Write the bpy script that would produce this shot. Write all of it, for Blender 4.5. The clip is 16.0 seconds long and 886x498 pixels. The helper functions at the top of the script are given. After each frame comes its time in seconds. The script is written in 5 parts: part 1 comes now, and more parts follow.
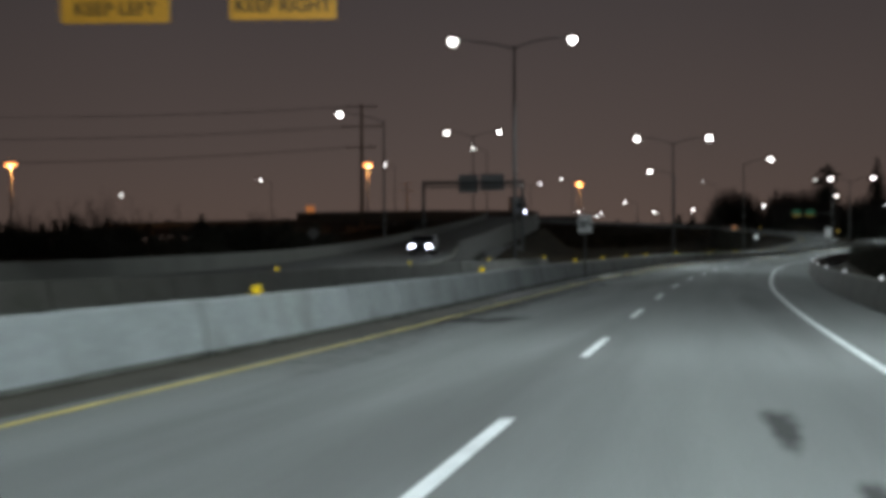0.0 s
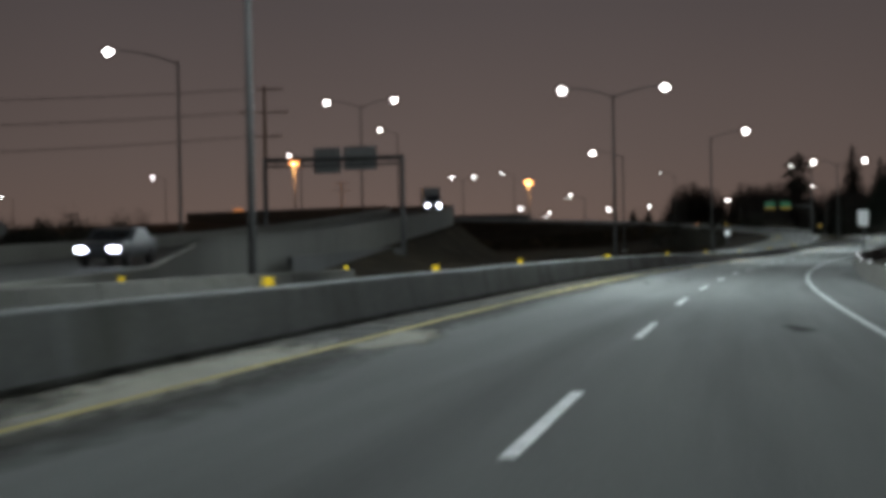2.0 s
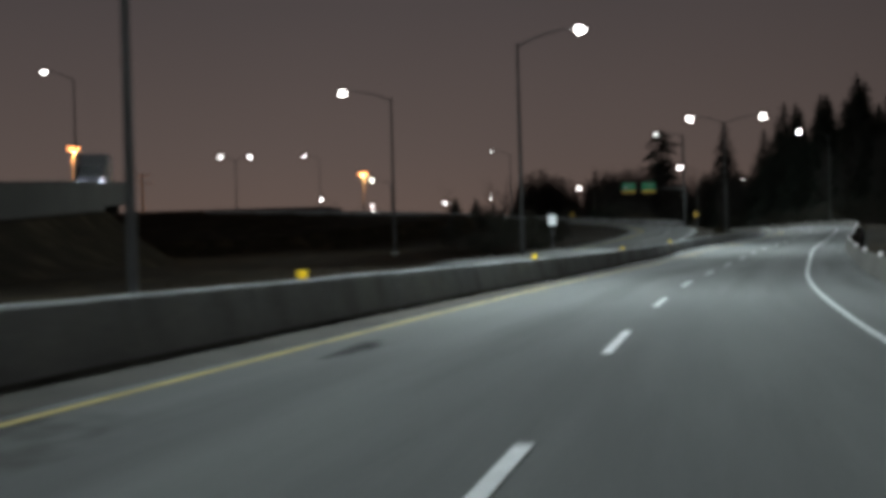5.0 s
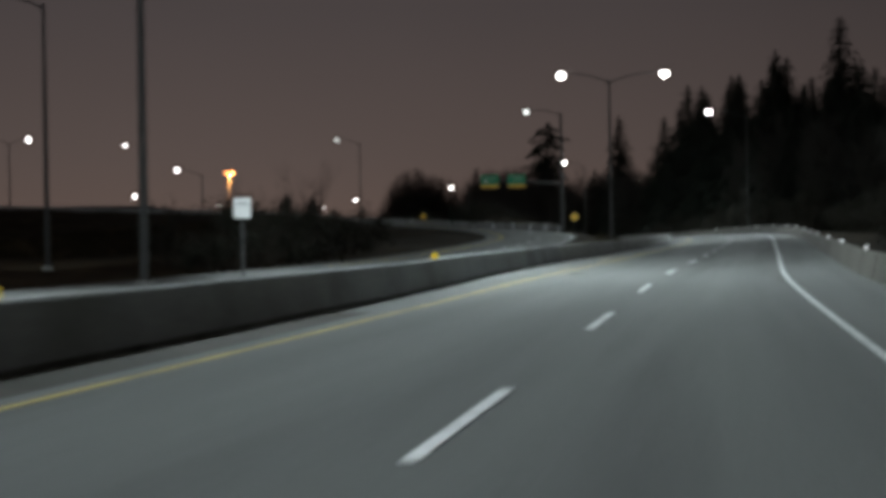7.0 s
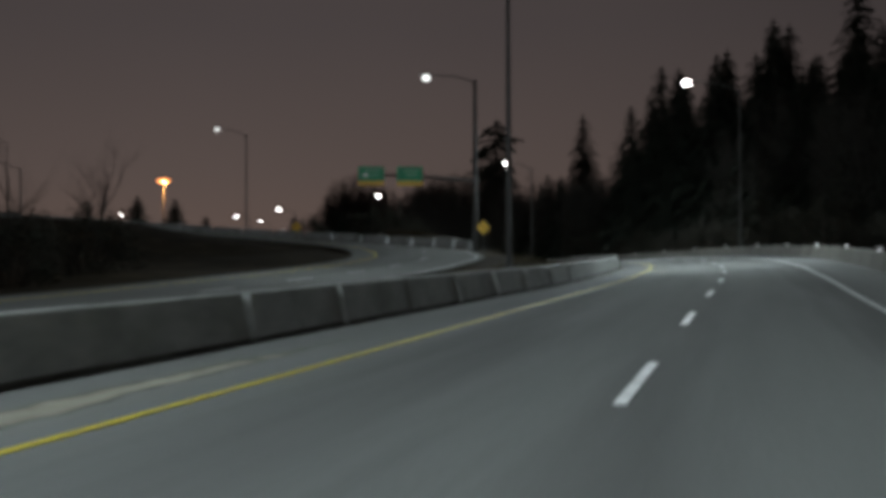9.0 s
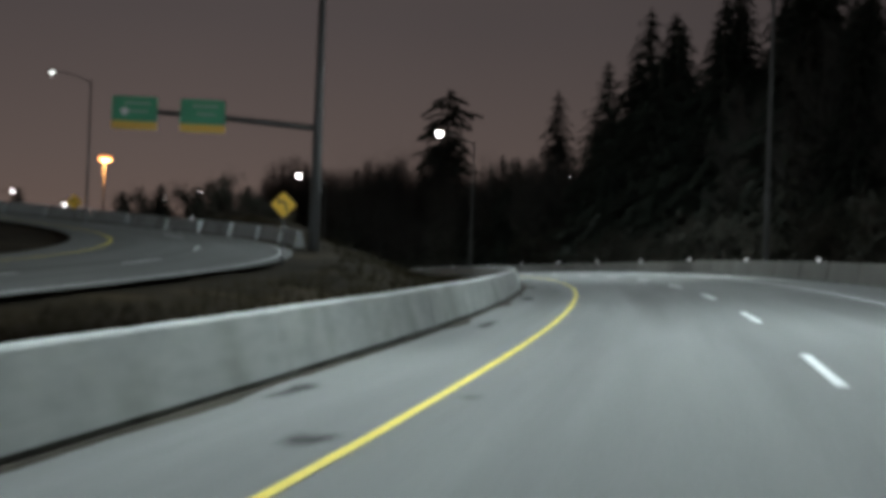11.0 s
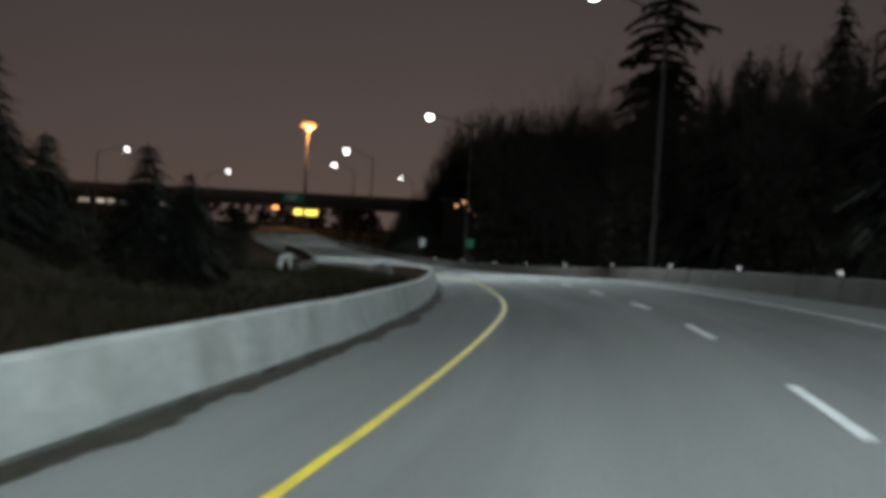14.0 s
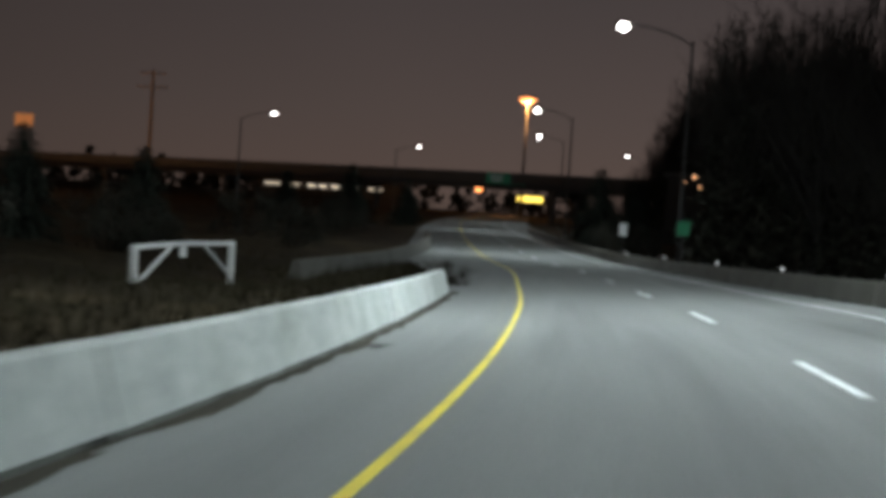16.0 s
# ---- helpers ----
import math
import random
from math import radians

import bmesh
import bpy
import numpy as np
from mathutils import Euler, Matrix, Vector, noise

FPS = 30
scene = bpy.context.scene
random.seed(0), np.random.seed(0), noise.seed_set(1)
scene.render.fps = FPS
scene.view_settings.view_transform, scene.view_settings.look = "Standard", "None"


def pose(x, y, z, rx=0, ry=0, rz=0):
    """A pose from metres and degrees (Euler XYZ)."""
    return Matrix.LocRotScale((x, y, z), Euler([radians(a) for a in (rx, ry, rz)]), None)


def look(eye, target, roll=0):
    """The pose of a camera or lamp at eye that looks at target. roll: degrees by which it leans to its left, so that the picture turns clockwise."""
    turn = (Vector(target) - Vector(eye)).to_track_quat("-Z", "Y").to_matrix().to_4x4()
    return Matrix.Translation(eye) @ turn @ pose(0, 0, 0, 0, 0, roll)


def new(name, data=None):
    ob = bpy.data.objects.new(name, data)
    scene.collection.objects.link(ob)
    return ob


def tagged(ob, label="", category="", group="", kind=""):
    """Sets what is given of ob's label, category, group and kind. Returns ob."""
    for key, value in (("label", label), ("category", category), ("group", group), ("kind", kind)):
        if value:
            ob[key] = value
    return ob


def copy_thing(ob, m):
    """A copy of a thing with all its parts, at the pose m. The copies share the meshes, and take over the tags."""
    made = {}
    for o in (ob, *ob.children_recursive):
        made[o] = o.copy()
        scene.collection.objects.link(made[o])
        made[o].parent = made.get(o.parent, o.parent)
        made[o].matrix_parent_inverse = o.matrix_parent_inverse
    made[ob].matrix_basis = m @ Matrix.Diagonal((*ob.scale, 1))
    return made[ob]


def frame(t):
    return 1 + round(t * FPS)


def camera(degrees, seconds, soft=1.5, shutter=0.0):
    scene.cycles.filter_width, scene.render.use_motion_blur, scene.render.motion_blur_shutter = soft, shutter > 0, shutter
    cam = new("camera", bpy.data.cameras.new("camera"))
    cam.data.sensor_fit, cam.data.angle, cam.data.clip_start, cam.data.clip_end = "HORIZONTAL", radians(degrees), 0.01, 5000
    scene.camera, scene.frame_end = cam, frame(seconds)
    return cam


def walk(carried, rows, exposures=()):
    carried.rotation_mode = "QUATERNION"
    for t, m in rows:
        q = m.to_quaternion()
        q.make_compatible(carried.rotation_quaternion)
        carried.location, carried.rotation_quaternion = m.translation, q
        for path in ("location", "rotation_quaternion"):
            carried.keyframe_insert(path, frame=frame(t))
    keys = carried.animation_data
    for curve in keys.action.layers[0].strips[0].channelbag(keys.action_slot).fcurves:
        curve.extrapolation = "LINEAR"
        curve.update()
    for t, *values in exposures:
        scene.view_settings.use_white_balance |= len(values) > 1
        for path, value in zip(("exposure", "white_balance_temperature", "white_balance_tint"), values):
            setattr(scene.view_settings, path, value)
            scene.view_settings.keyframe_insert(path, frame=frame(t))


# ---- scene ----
cam = camera(42.0, 16.0, soft=5.4, shutter=0.4)
PATH = [
    (0.0, 0.000, -0.000, 1.240, 89.584, 0.273, -0.000),
    (0.5, 2.284, 10.463, 1.088, 89.444, 0.240, -0.263),
    (1.0, 4.643, 20.805, 0.922, 89.486, 0.342, -0.571),
    (1.5, 7.050, 31.183, 0.839, 89.670, 0.731, -1.120),
    (2.0, 9.709, 41.796, 0.783, 89.775, 1.031, -1.948),
    (2.5, 12.557, 52.379, 0.727, 89.803, 1.195, -3.081),
    (3.0, 15.656, 62.918, 0.650, 89.781, 1.467, -4.327),
    (3.5, 18.984, 73.393, 0.585, 89.785, 1.794, -5.584),
    (4.0, 22.528, 83.711, 0.499, 89.702, 2.016, -6.642),
    (4.2, 23.964, 87.741, 0.466, 89.696, 2.021, -6.958),
    (6.3, 40.039, 128.031, 0.229, 89.593, 1.075, -11.788),
    (6.5, 41.735, 131.651, 0.217, 89.656, 1.188, -12.307),
    (7.0, 46.105, 140.500, 0.196, 89.905, 0.978, -13.306),
    (7.5, 50.377, 149.070, 0.224, 90.205, 0.757, -14.144),
    (8.0, 54.672, 157.568, 0.339, 90.491, 0.657, -14.462),
    (8.2, 56.440, 160.931, 0.388, 90.601, 0.654, -14.393),
    (10.3, 73.731, 196.267, 0.996, 90.923, -1.063, -14.731),
    (10.5, 75.355, 199.368, 1.061, 90.843, -1.324, -14.847),
    (11.0, 79.376, 207.101, 1.224, 90.599, -1.986, -14.721),
    (11.5, 83.396, 215.274, 1.391, 90.426, -2.574, -13.978),
    (12.0, 87.232, 223.434, 1.524, 90.264, -2.993, -12.404),
    (12.5, 90.488, 231.489, 1.643, 90.049, -3.255, -10.291),
    (13.0, 93.354, 239.599, 1.729, 89.809, -3.291, -7.538),
    (13.5, 95.800, 248.130, 1.754, 89.530, -3.415, -4.632),
    (14.0, 97.823, 257.010, 1.739, 89.187, -3.460, -1.571),
    (14.5, 99.439, 266.108, 1.663, 88.873, -3.506, 1.609),
    (15.0, 100.590, 275.157, 1.572, 88.558, -3.634, 4.893),
    (15.5, 101.190, 284.056, 1.405, 88.215, -3.658, 7.920),
    (16.0, 101.372, 293.121, 1.213, 87.975, -3.792, 10.593),
]
walk(cam, [(t, pose(*r)) for t, *r in PATH], [(0.0, -0.3), (1.0, 0.2), (2.0, 0.25), (3.0, -0.05), (4.0, 0.05), (6.4, 0.0), (7.5, -0.2), (8.2, -0.3), (10.4, 0.25), (11.0, 0.1), (11.5, -0.2), (12.0, -0.2), (12.5, 0.1), (13.0, 0.0), (13.5, -0.2), (14.0, -0.25), (14.6, 0.0), (15.2, 0.0), (16.0, -0.3)])

# ---- sky and lamps' strength ----
LAMP_W = 9000.0
world = bpy.data.worlds.new("night_sky")
scene.world = world
world.use_nodes = True
wn, wl = world.node_tree.nodes, world.node_tree.links
wn.clear()
w_out = wn.new("ShaderNodeOutputWorld")
w_bg = wn.new("ShaderNodeBackground")
w_tc = wn.new("ShaderNodeTexCoord")
w_sep = wn.new("ShaderNodeSeparateXYZ")
w_ramp = wn.new("ShaderNodeValToRGB")
w_noise = wn.new("ShaderNodeTexNoise")
w_mix = wn.new("ShaderNodeMix")
w_mix.data_type, w_mix.blend_type = "RGBA", "MULTIPLY"
w_mix.inputs[0].default_value = 0.35
w_noise.inputs["Scale"].default_value = 1.6
w_noise.inputs["Detail"].default_value = 3.0
r = w_ramp.color_ramp
r.elements[0].position, r.elements[0].color = 0.44, (0.0288, 0.0239, 0.0229, 1)
r.elements[1].position, r.elements[1].color = 0.80, (0.0371, 0.0308, 0.0296, 1)
for at, col in ((0.505, (0.097, 0.067, 0.056, 1)), (0.54, (0.080, 0.060, 0.054, 1)), (0.60, (0.0575, 0.0468, 0.0462, 1))):
    r.elements.new(at).color = col
w_map = wn.new("ShaderNodeMath")
w_map.operation, w_map.inputs[1].default_value, w_map.inputs[2].default_value = "MULTIPLY_ADD", 0.5, 0.5
wl.new(w_tc.outputs["Generated"], w_sep.inputs[0])
wl.new(w_sep.outputs["Z"], w_map.inputs[0])
wl.new(w_map.outputs[0], w_ramp.inputs[0])
wl.new(w_tc.outputs["Generated"], w_noise.inputs["Vector"])
wl.new(w_ramp.outputs["Color"], w_mix.inputs[6])
wl.new(w_noise.outputs["Fac"], w_mix.inputs[7])
# light dome of the town, which lies straight ahead; fall-off also imitates lens vignetting
w_dot = wn.new("ShaderNodeVectorMath")
w_dot.operation = "DOT_PRODUCT"
w_dot.inputs[1].default_value = (0.05, 0.998, 0.0)
w_dome = wn.new("ShaderNodeMapRange")
w_dome.inputs[1].default_value, w_dome.inputs[2].default_value, w_dome.inputs[3].default_value, w_dome.inputs[4].default_value = 0.70, 1.0, 0.55, 1.08
w_mul = wn.new("ShaderNodeVectorMath")
w_mul.operation = "SCALE"
wl.new(w_tc.outputs["Generated"], w_dot.inputs[0])
wl.new(w_dot.outputs["Value"], w_dome.inputs[0])
wl.new(w_mix.outputs[2], w_mul.inputs[0])
wl.new(w_dome.outputs[0], w_mul.inputs["Scale"])
wl.new(w_mul.outputs[0], w_bg.inputs["Color"])
w_bg.inputs["Strength"].default_value = 1.38
wl.new(w_bg.outputs[0], w_out.inputs[0])


# ---- materials ----
def mat(name, col, rough=0.7, metal=0.0, var=0.25, scale=3.0, fine=40.0, bump=0.0, emit=None, power=0.0, spec=0.5, stain=None, stain_scale=0.25, stain_amt=0.0, along_road=False, streaks=False):
    """A procedural material: base colour varied at a coarse and a fine scale, optional stains and bump.
    along_road: the coarse variation and the stains are drawn out along the road's own course. streaks: the stains run downwards."""
    m = bpy.data.materials.new(name)
    m.use_nodes = True
    n, l = m.node_tree.nodes, m.node_tree.links
    b = n["Principled BSDF"]
    b.inputs["Roughness"].default_value, b.inputs["Metallic"].default_value = rough, metal
    b.inputs["Specular IOR Level"].default_value = spec
    b.inputs["Base Color"].default_value = (*col, 1)
    if var > 0:
        tc = n.new("ShaderNodeTexCoord")
        geo = n.new("ShaderNodeNewGeometry")
        a, f = n.new("ShaderNodeTexNoise"), n.new("ShaderNodeTexNoise")
        a.inputs["Scale"].default_value, a.inputs["Detail"].default_value = scale, 5.0
        f.inputs["Scale"].default_value, f.inputs["Detail"].default_value = fine, 3.0
        coarse = geo.outputs["Position"]
        if along_road:
            drawn = n.new("ShaderNodeMapping")
            drawn.inputs["Scale"].default_value = (0.07, 1.0, 1.0)
            l.new(tc.outputs["UV"], drawn.inputs["Vector"])
            coarse = drawn.outputs["Vector"]
        l.new(coarse, a.inputs["Vector"]), l.new(geo.outputs["Position"], f.inputs["Vector"])
        add = n.new("ShaderNodeMath")
        add.operation = "ADD"
        l.new(a.outputs["Fac"], add.inputs[0]), l.new(f.outputs["Fac"], add.inputs[1])
        rp = n.new("ShaderNodeMapRange")
        rp.inputs[1].default_value, rp.inputs[2].default_value = 0.6, 1.4
        rp.inputs[3].default_value, rp.inputs[4].default_value = 1 - var, 1 + var
        l.new(add.outputs[0], rp.inputs[0])
        mul = n.new("ShaderNodeVectorMath")
        mul.operation = "SCALE"
        mul.inputs[0].default_value = col
        l.new(rp.outputs[0], mul.inputs["Scale"])
        last = mul.outputs[0]
        if stain:
            s1 = n.new("ShaderNodeTexNoise")
            s1.inputs["Scale"].default_value, s1.inputs["Detail"].default_value = stain_scale, 6.0
            if streaks:
                down = n.new("ShaderNodeMapping")
                down.inputs["Scale"].default_value = (1.3, 1.3, 0.75)
                l.new(geo.outputs["Position"], down.inputs["Vector"]), l.new(down.outputs["Vector"], s1.inputs["Vector"])
            else:
                l.new(coarse, s1.inputs["Vector"])
            s2 = n.new("ShaderNodeMapRange")
            s2.inputs[1].default_value, s2.inputs[2].default_value = 0.52, 0.68
            s2.inputs[4].default_value = stain_amt
            l.new(s1.outputs["Fac"], s2.inputs[0])
            mx = n.new("ShaderNodeMix")
            mx.data_type = "RGBA"
            mx.inputs[7].default_value = (*stain, 1)
            l.new(s2.outputs[0], mx.inputs[0]), l.new(last, mx.inputs[6])
            last = mx.outputs[2]
        l.new(last, b.inputs["Base Color"])
        if bump:
            bp = n.new("ShaderNodeBump")
            bp.inputs["Strength"].default_value, bp.inputs["Distance"].default_value = bump, 0.01
            l.new(f.outputs["Fac"], bp.inputs["Height"]), l.new(bp.outputs[0], b.inputs["Normal"])
    if emit:
        b.inputs["Emission Color"].default_value, b.inputs["Emission Strength"].default_value = (*emit, 1), power
    return m


ASPHALT = mat("asphalt", (0.205, 0.21, 0.205), 0.95, var=0.22, scale=0.9, fine=45, bump=0.4, stain=(0.10, 0.10, 0.095), stain_scale=0.55, stain_amt=0.5, spec=0.06, along_road=True)
ASPHALT_OLD = mat("old_asphalt", (0.07, 0.069, 0.066), 0.75, var=0.25, scale=0.5, fine=50, bump=0.25, spec=0.06)
REPAIR = mat("patch_concrete", (0.40, 0.38, 0.31), 0.9, var=0.3, scale=0.9, fine=20, bump=0.2, spec=0.08)
TAR = mat("dark_tar_patch", (0.075, 0.075, 0.072), 0.9, var=0.4, scale=1.5, fine=25, bump=0.2, spec=0.06)


def ragged(m, most=1.0, low=0.30, high=0.80):
    """Lets a patch fray out towards its rim."""
    n, l = m.node_tree.nodes, m.node_tree.links
    at, no, add, mr = n.new("ShaderNodeAttribute"), n.new("ShaderNodeTexNoise"), n.new("ShaderNodeMath"), n.new("ShaderNodeMapRange")
    at.attribute_name = "core"
    geo = n.new("ShaderNodeNewGeometry")
    no.inputs["Scale"].default_value, no.inputs["Detail"].default_value = 4.5, 7.0
    add.operation = "ADD"
    mr.inputs[1].default_value, mr.inputs[2].default_value, mr.inputs[4].default_value = low + 0.35, high + 0.35, most
    l.new(geo.outputs["Position"], no.inputs["Vector"])
    l.new(at.outputs["Fac"], add.inputs[0]), l.new(no.outputs["Fac"], add.inputs[1])
    l.new(add.outputs[0], mr.inputs[0]), l.new(mr.outputs[0], n["Principled BSDF"].inputs["Alpha"])


GRIME = mat("traffic_grime", (0.075, 0.068, 0.056), 0.95, var=0.35, scale=0.8, fine=25, bump=0.2, spec=0.05)
ragged(REPAIR), ragged(TAR, 0.62), ragged(GRIME, 0.62, 0.1, 0.6)
SHOULDER = mat("dirty_shoulder_asphalt", (0.085, 0.078, 0.066), 0.8, var=0.35, scale=0.9, fine=30, bump=0.4, stain=(0.045, 0.042, 0.036), stain_scale=0.5, stain_amt=0.6, spec=0.06)
DIRT = mat("gutter_dirt", (0.05, 0.045, 0.035), 0.9, var=0.5, scale=1.2, fine=18, bump=0.5, spec=0.08)
# barrier concrete in two tones: paler where headlights reach, darker where they miss
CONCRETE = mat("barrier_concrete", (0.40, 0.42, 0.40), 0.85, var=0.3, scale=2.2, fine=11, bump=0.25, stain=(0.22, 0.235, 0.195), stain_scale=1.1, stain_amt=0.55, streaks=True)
CONCRETE_DIMMED = mat("dimmed_concrete", (0.31, 0.33, 0.33), 0.9, var=0.25, scale=0.7, fine=12, bump=0.3, stain=(0.15, 0.155, 0.14), stain_scale=0.6, stain_amt=0.6, streaks=True)
# concrete darkened in its colour to stand in for barriers without headlight
CONCRETE_UNLIT = mat("unlit_concrete", (0.085, 0.08, 0.068), 0.9, var=0.3, scale=0.7, fine=12, bump=0.3, stain=(0.05, 0.05, 0.035), stain_scale=0.5, stain_amt=0.6)
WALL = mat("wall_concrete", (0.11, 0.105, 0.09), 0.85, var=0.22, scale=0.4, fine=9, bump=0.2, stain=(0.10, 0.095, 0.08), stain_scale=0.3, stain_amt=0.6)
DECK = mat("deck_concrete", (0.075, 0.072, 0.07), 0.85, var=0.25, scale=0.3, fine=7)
PAINT_W = mat("white_road_paint", (0.72, 0.74, 0.74), 0.6, var=0.18, scale=2.5, fine=30, stain=(0.25, 0.25, 0.25), stain_scale=3.0, stain_amt=0.5)
PAINT_Y_WORN_DIM = mat("worn_dimmed_yellow_paint", (0.60, 0.48, 0.17), 0.8, var=0.3, scale=1.2, fine=14, stain=(0.2, 0.18, 0.12), stain_scale=0.9, stain_amt=0.6, spec=0.1)
PAINT_Y = mat("yellow_road_paint", (0.78, 0.62, 0.05), 0.6, var=0.14, scale=2.5, fine=30, stain=(0.28, 0.23, 0.08), stain_scale=2.0, stain_amt=0.35)
GRASS = mat("winter_grass", (0.028, 0.022, 0.014), 0.95, var=0.5, scale=0.35, fine=9, bump=0.6, stain=(0.062, 0.046, 0.027), stain_scale=0.5, stain_amt=0.8, spec=0.04)
BLADE = mat("grass_blades", (0.032, 0.027, 0.016), 0.9, var=0.4, scale=0.6, fine=6, spec=0.08)
STEEL = mat("galvanised_steel", (0.07, 0.07, 0.07), 0.7, 0.2, var=0.15, scale=1.5, fine=25)
STEEL_DARK = mat("weathered_steel", (0.075, 0.075, 0.075), 0.65, 0.3, var=0.2, scale=1.5, fine=25)
WOOD = mat("weathered_pole_wood", (0.38, 0.27, 0.18), 0.85, var=0.3, scale=2.0, fine=20)
SIGN_W = mat("white_sign_sheeting", (0.80, 0.81, 0.80), 0.5, var=0.04, scale=2, fine=20)
SIGN_DIM = mat("weathered_lettering", (0.22, 0.42, 0.30), 0.6, var=0.1)
SOOT = mat("barrier_grime", (0.14, 0.145, 0.13), 0.9, var=0.4, scale=1.5, fine=20, spec=0.1, stain=(0.025, 0.025, 0.023), stain_scale=1.6, stain_amt=1.0)
SIGN_K = mat("black_sign_ink", (0.012, 0.012, 0.012), 0.5, var=0.0)
SIGN_Y = mat("yellow_sign_sheeting", (0.78, 0.46, 0.03), 0.5, var=0.06, scale=2, fine=20)
TAB = mat("amber_tab_sheeting", (0.74, 0.36, 0.03), 0.6, var=0.12, scale=2, fine=20)
SIGN_G = mat("green_sign_sheeting", (0.01, 0.30, 0.13), 0.5, var=0.06, scale=2, fine=20)
SIGN_BACK = mat("sign_back_aluminium", (0.20, 0.20, 0.20), 0.6, 0.4, var=0.1)
BARK = mat("bark", (0.048, 0.04, 0.033), 0.95, var=0.35, scale=2.0, fine=14, spec=0.08)
BARK_PALE = mat("pale_bark", (0.042, 0.039, 0.036), 0.9, var=0.35, scale=2.0, fine=14, spec=0.08)
TWIG = mat("fine_twigs", (0.044, 0.041, 0.037), 0.95, var=0.4, scale=0.7, fine=5, spec=0.08)
NEEDLES = mat("conifer_needles", (0.029, 0.034, 0.027), 0.9, var=0.45, scale=0.7, fine=5, spec=0.08)
LEAVES = mat("shrub_leaves", (0.033, 0.033, 0.026), 0.9, var=0.45, scale=0.7, fine=5, spec=0.08)
PAINT_WHITE = mat("white_gate_paint", (0.52, 0.52, 0.50), 0.6, var=0.15, scale=4, fine=20)
BLACK = mat("black_rubber", (0.015, 0.015, 0.015), 0.7, var=0.0)
CAR_PAINT = mat("dark_car_paint", (0.03, 0.032, 0.036), 0.3, 0.4, var=0.05)
TRUCK_PAINT = mat("grey_truck_paint", (0.10, 0.10, 0.11), 0.4, 0.0, var=0.05)
GLASS = mat("dark_glass", (0.01, 0.012, 0.014), 0.08, 0.0, var=0.0, spec=0.8)
CABINET = mat("grey_cabinet_paint", (0.10, 0.10, 0.095), 0.6, 0.2, var=0.15)
LED = mat("white_led_lens", (0.8, 0.8, 0.8), 0.4, var=0.0, emit=(1.0, 0.98, 0.95), power=14.0)
LED_DIM = mat("dim_led_lens", (0.8, 0.8, 0.8), 0.4, var=0.0, emit=(0.95, 1.0, 0.97), power=2.2)
SODIUM = mat("sodium_lens", (0.8, 0.6, 0.4), 0.4, var=0.0, emit=(1.0, 0.34, 0.10), power=4.5)
GLOBE = mat("sodium_globe", (0.8, 0.6, 0.4), 0.4, var=0.0, emit=(1.0, 0.5, 0.25), power=1.8)
PAPER = mat("dirty_white_paper", (0.62, 0.62, 0.58), 0.8, var=0.2, scale=6, fine=30)
HEADLIGHT = mat("headlight_lens", (0.8, 0.8, 0.9), 0.3, var=0.0, emit=(0.75, 0.82, 1.0), power=22.0)
TAIL = mat("tail_lens", (0.5, 0.02, 0.02), 0.3, var=0.0, emit=(1.0, 0.15, 0.08), power=3.0)
BOARD = mat("lit_orange_board", (0.6, 0.3, 0.12), 0.6, var=0.1, scale=1.0, fine=4, emit=(1.0, 0.36, 0.12), power=0.35)
AMBER = mat("amber_display", (0.5, 0.35, 0.05), 0.4, var=0.0, emit=(1.0, 0.72, 0.12), power=3.0)
# reflectors are no lamps: their emission imitates headlight thrown back
REFL_Y = mat("amber_reflector", (0.85, 0.62, 0.02), 0.25, var=0.0, emit=(1.0, 0.72, 0.03), power=0.4)
REFL_W = mat("white_reflector", (0.9, 0.9, 0.88), 0.25, var=0.0, emit=(0.95, 0.95, 1.0), power=0.6)
WINDOW_LIT = mat("lit_window", (0.6, 0.5, 0.4), 0.4, var=0.0, emit=(1.0, 0.86, 0.66), power=0.9)
BUILDING = mat("building_cladding", (0.05, 0.048, 0.046), 0.8, var=0.15, scale=0.3, fine=4)


# ---- mesh helpers ----
def mesh_of(name, bm, material, smooth=False):
    me = bpy.data.meshes.new(name)
    bm.normal_update()
    bm.to_mesh(me)
    bm.free()
    me.materials.append(material)
    if smooth:
        me.polygons.foreach_set("use_smooth", [True] * len(me.polygons))
    return me


def part(name, bm, material, parent, label="", smooth=False):
    ob = new(name, mesh_of(name, bm, material, smooth))
    ob.parent = parent
    if label:
        ob["label"] = label
    return ob


def thing(name, label, category, m=None, group="", kind=""):
    ob = tagged(new(name), label, category, group, kind)
    if m is not None:
        ob.matrix_basis = m
    return ob


def box(bm, sx, sy, sz, at=(0, 0, 0), bevel=0.0, rot=None):
    """A box of the given size whose middle is at at."""
    m = Matrix.Translation(at) @ (rot.to_4x4() if rot else Matrix.Identity(4)) @ Matrix.Diagonal((sx, sy, sz, 1))
    v = bmesh.ops.create_cube(bm, size=1, matrix=m)["verts"]
    if bevel:
        e = list({x for q in v for x in q.link_edges})
        bmesh.ops.bevel(bm, geom=e, offset=bevel, segments=1, affect="EDGES")
    return bm


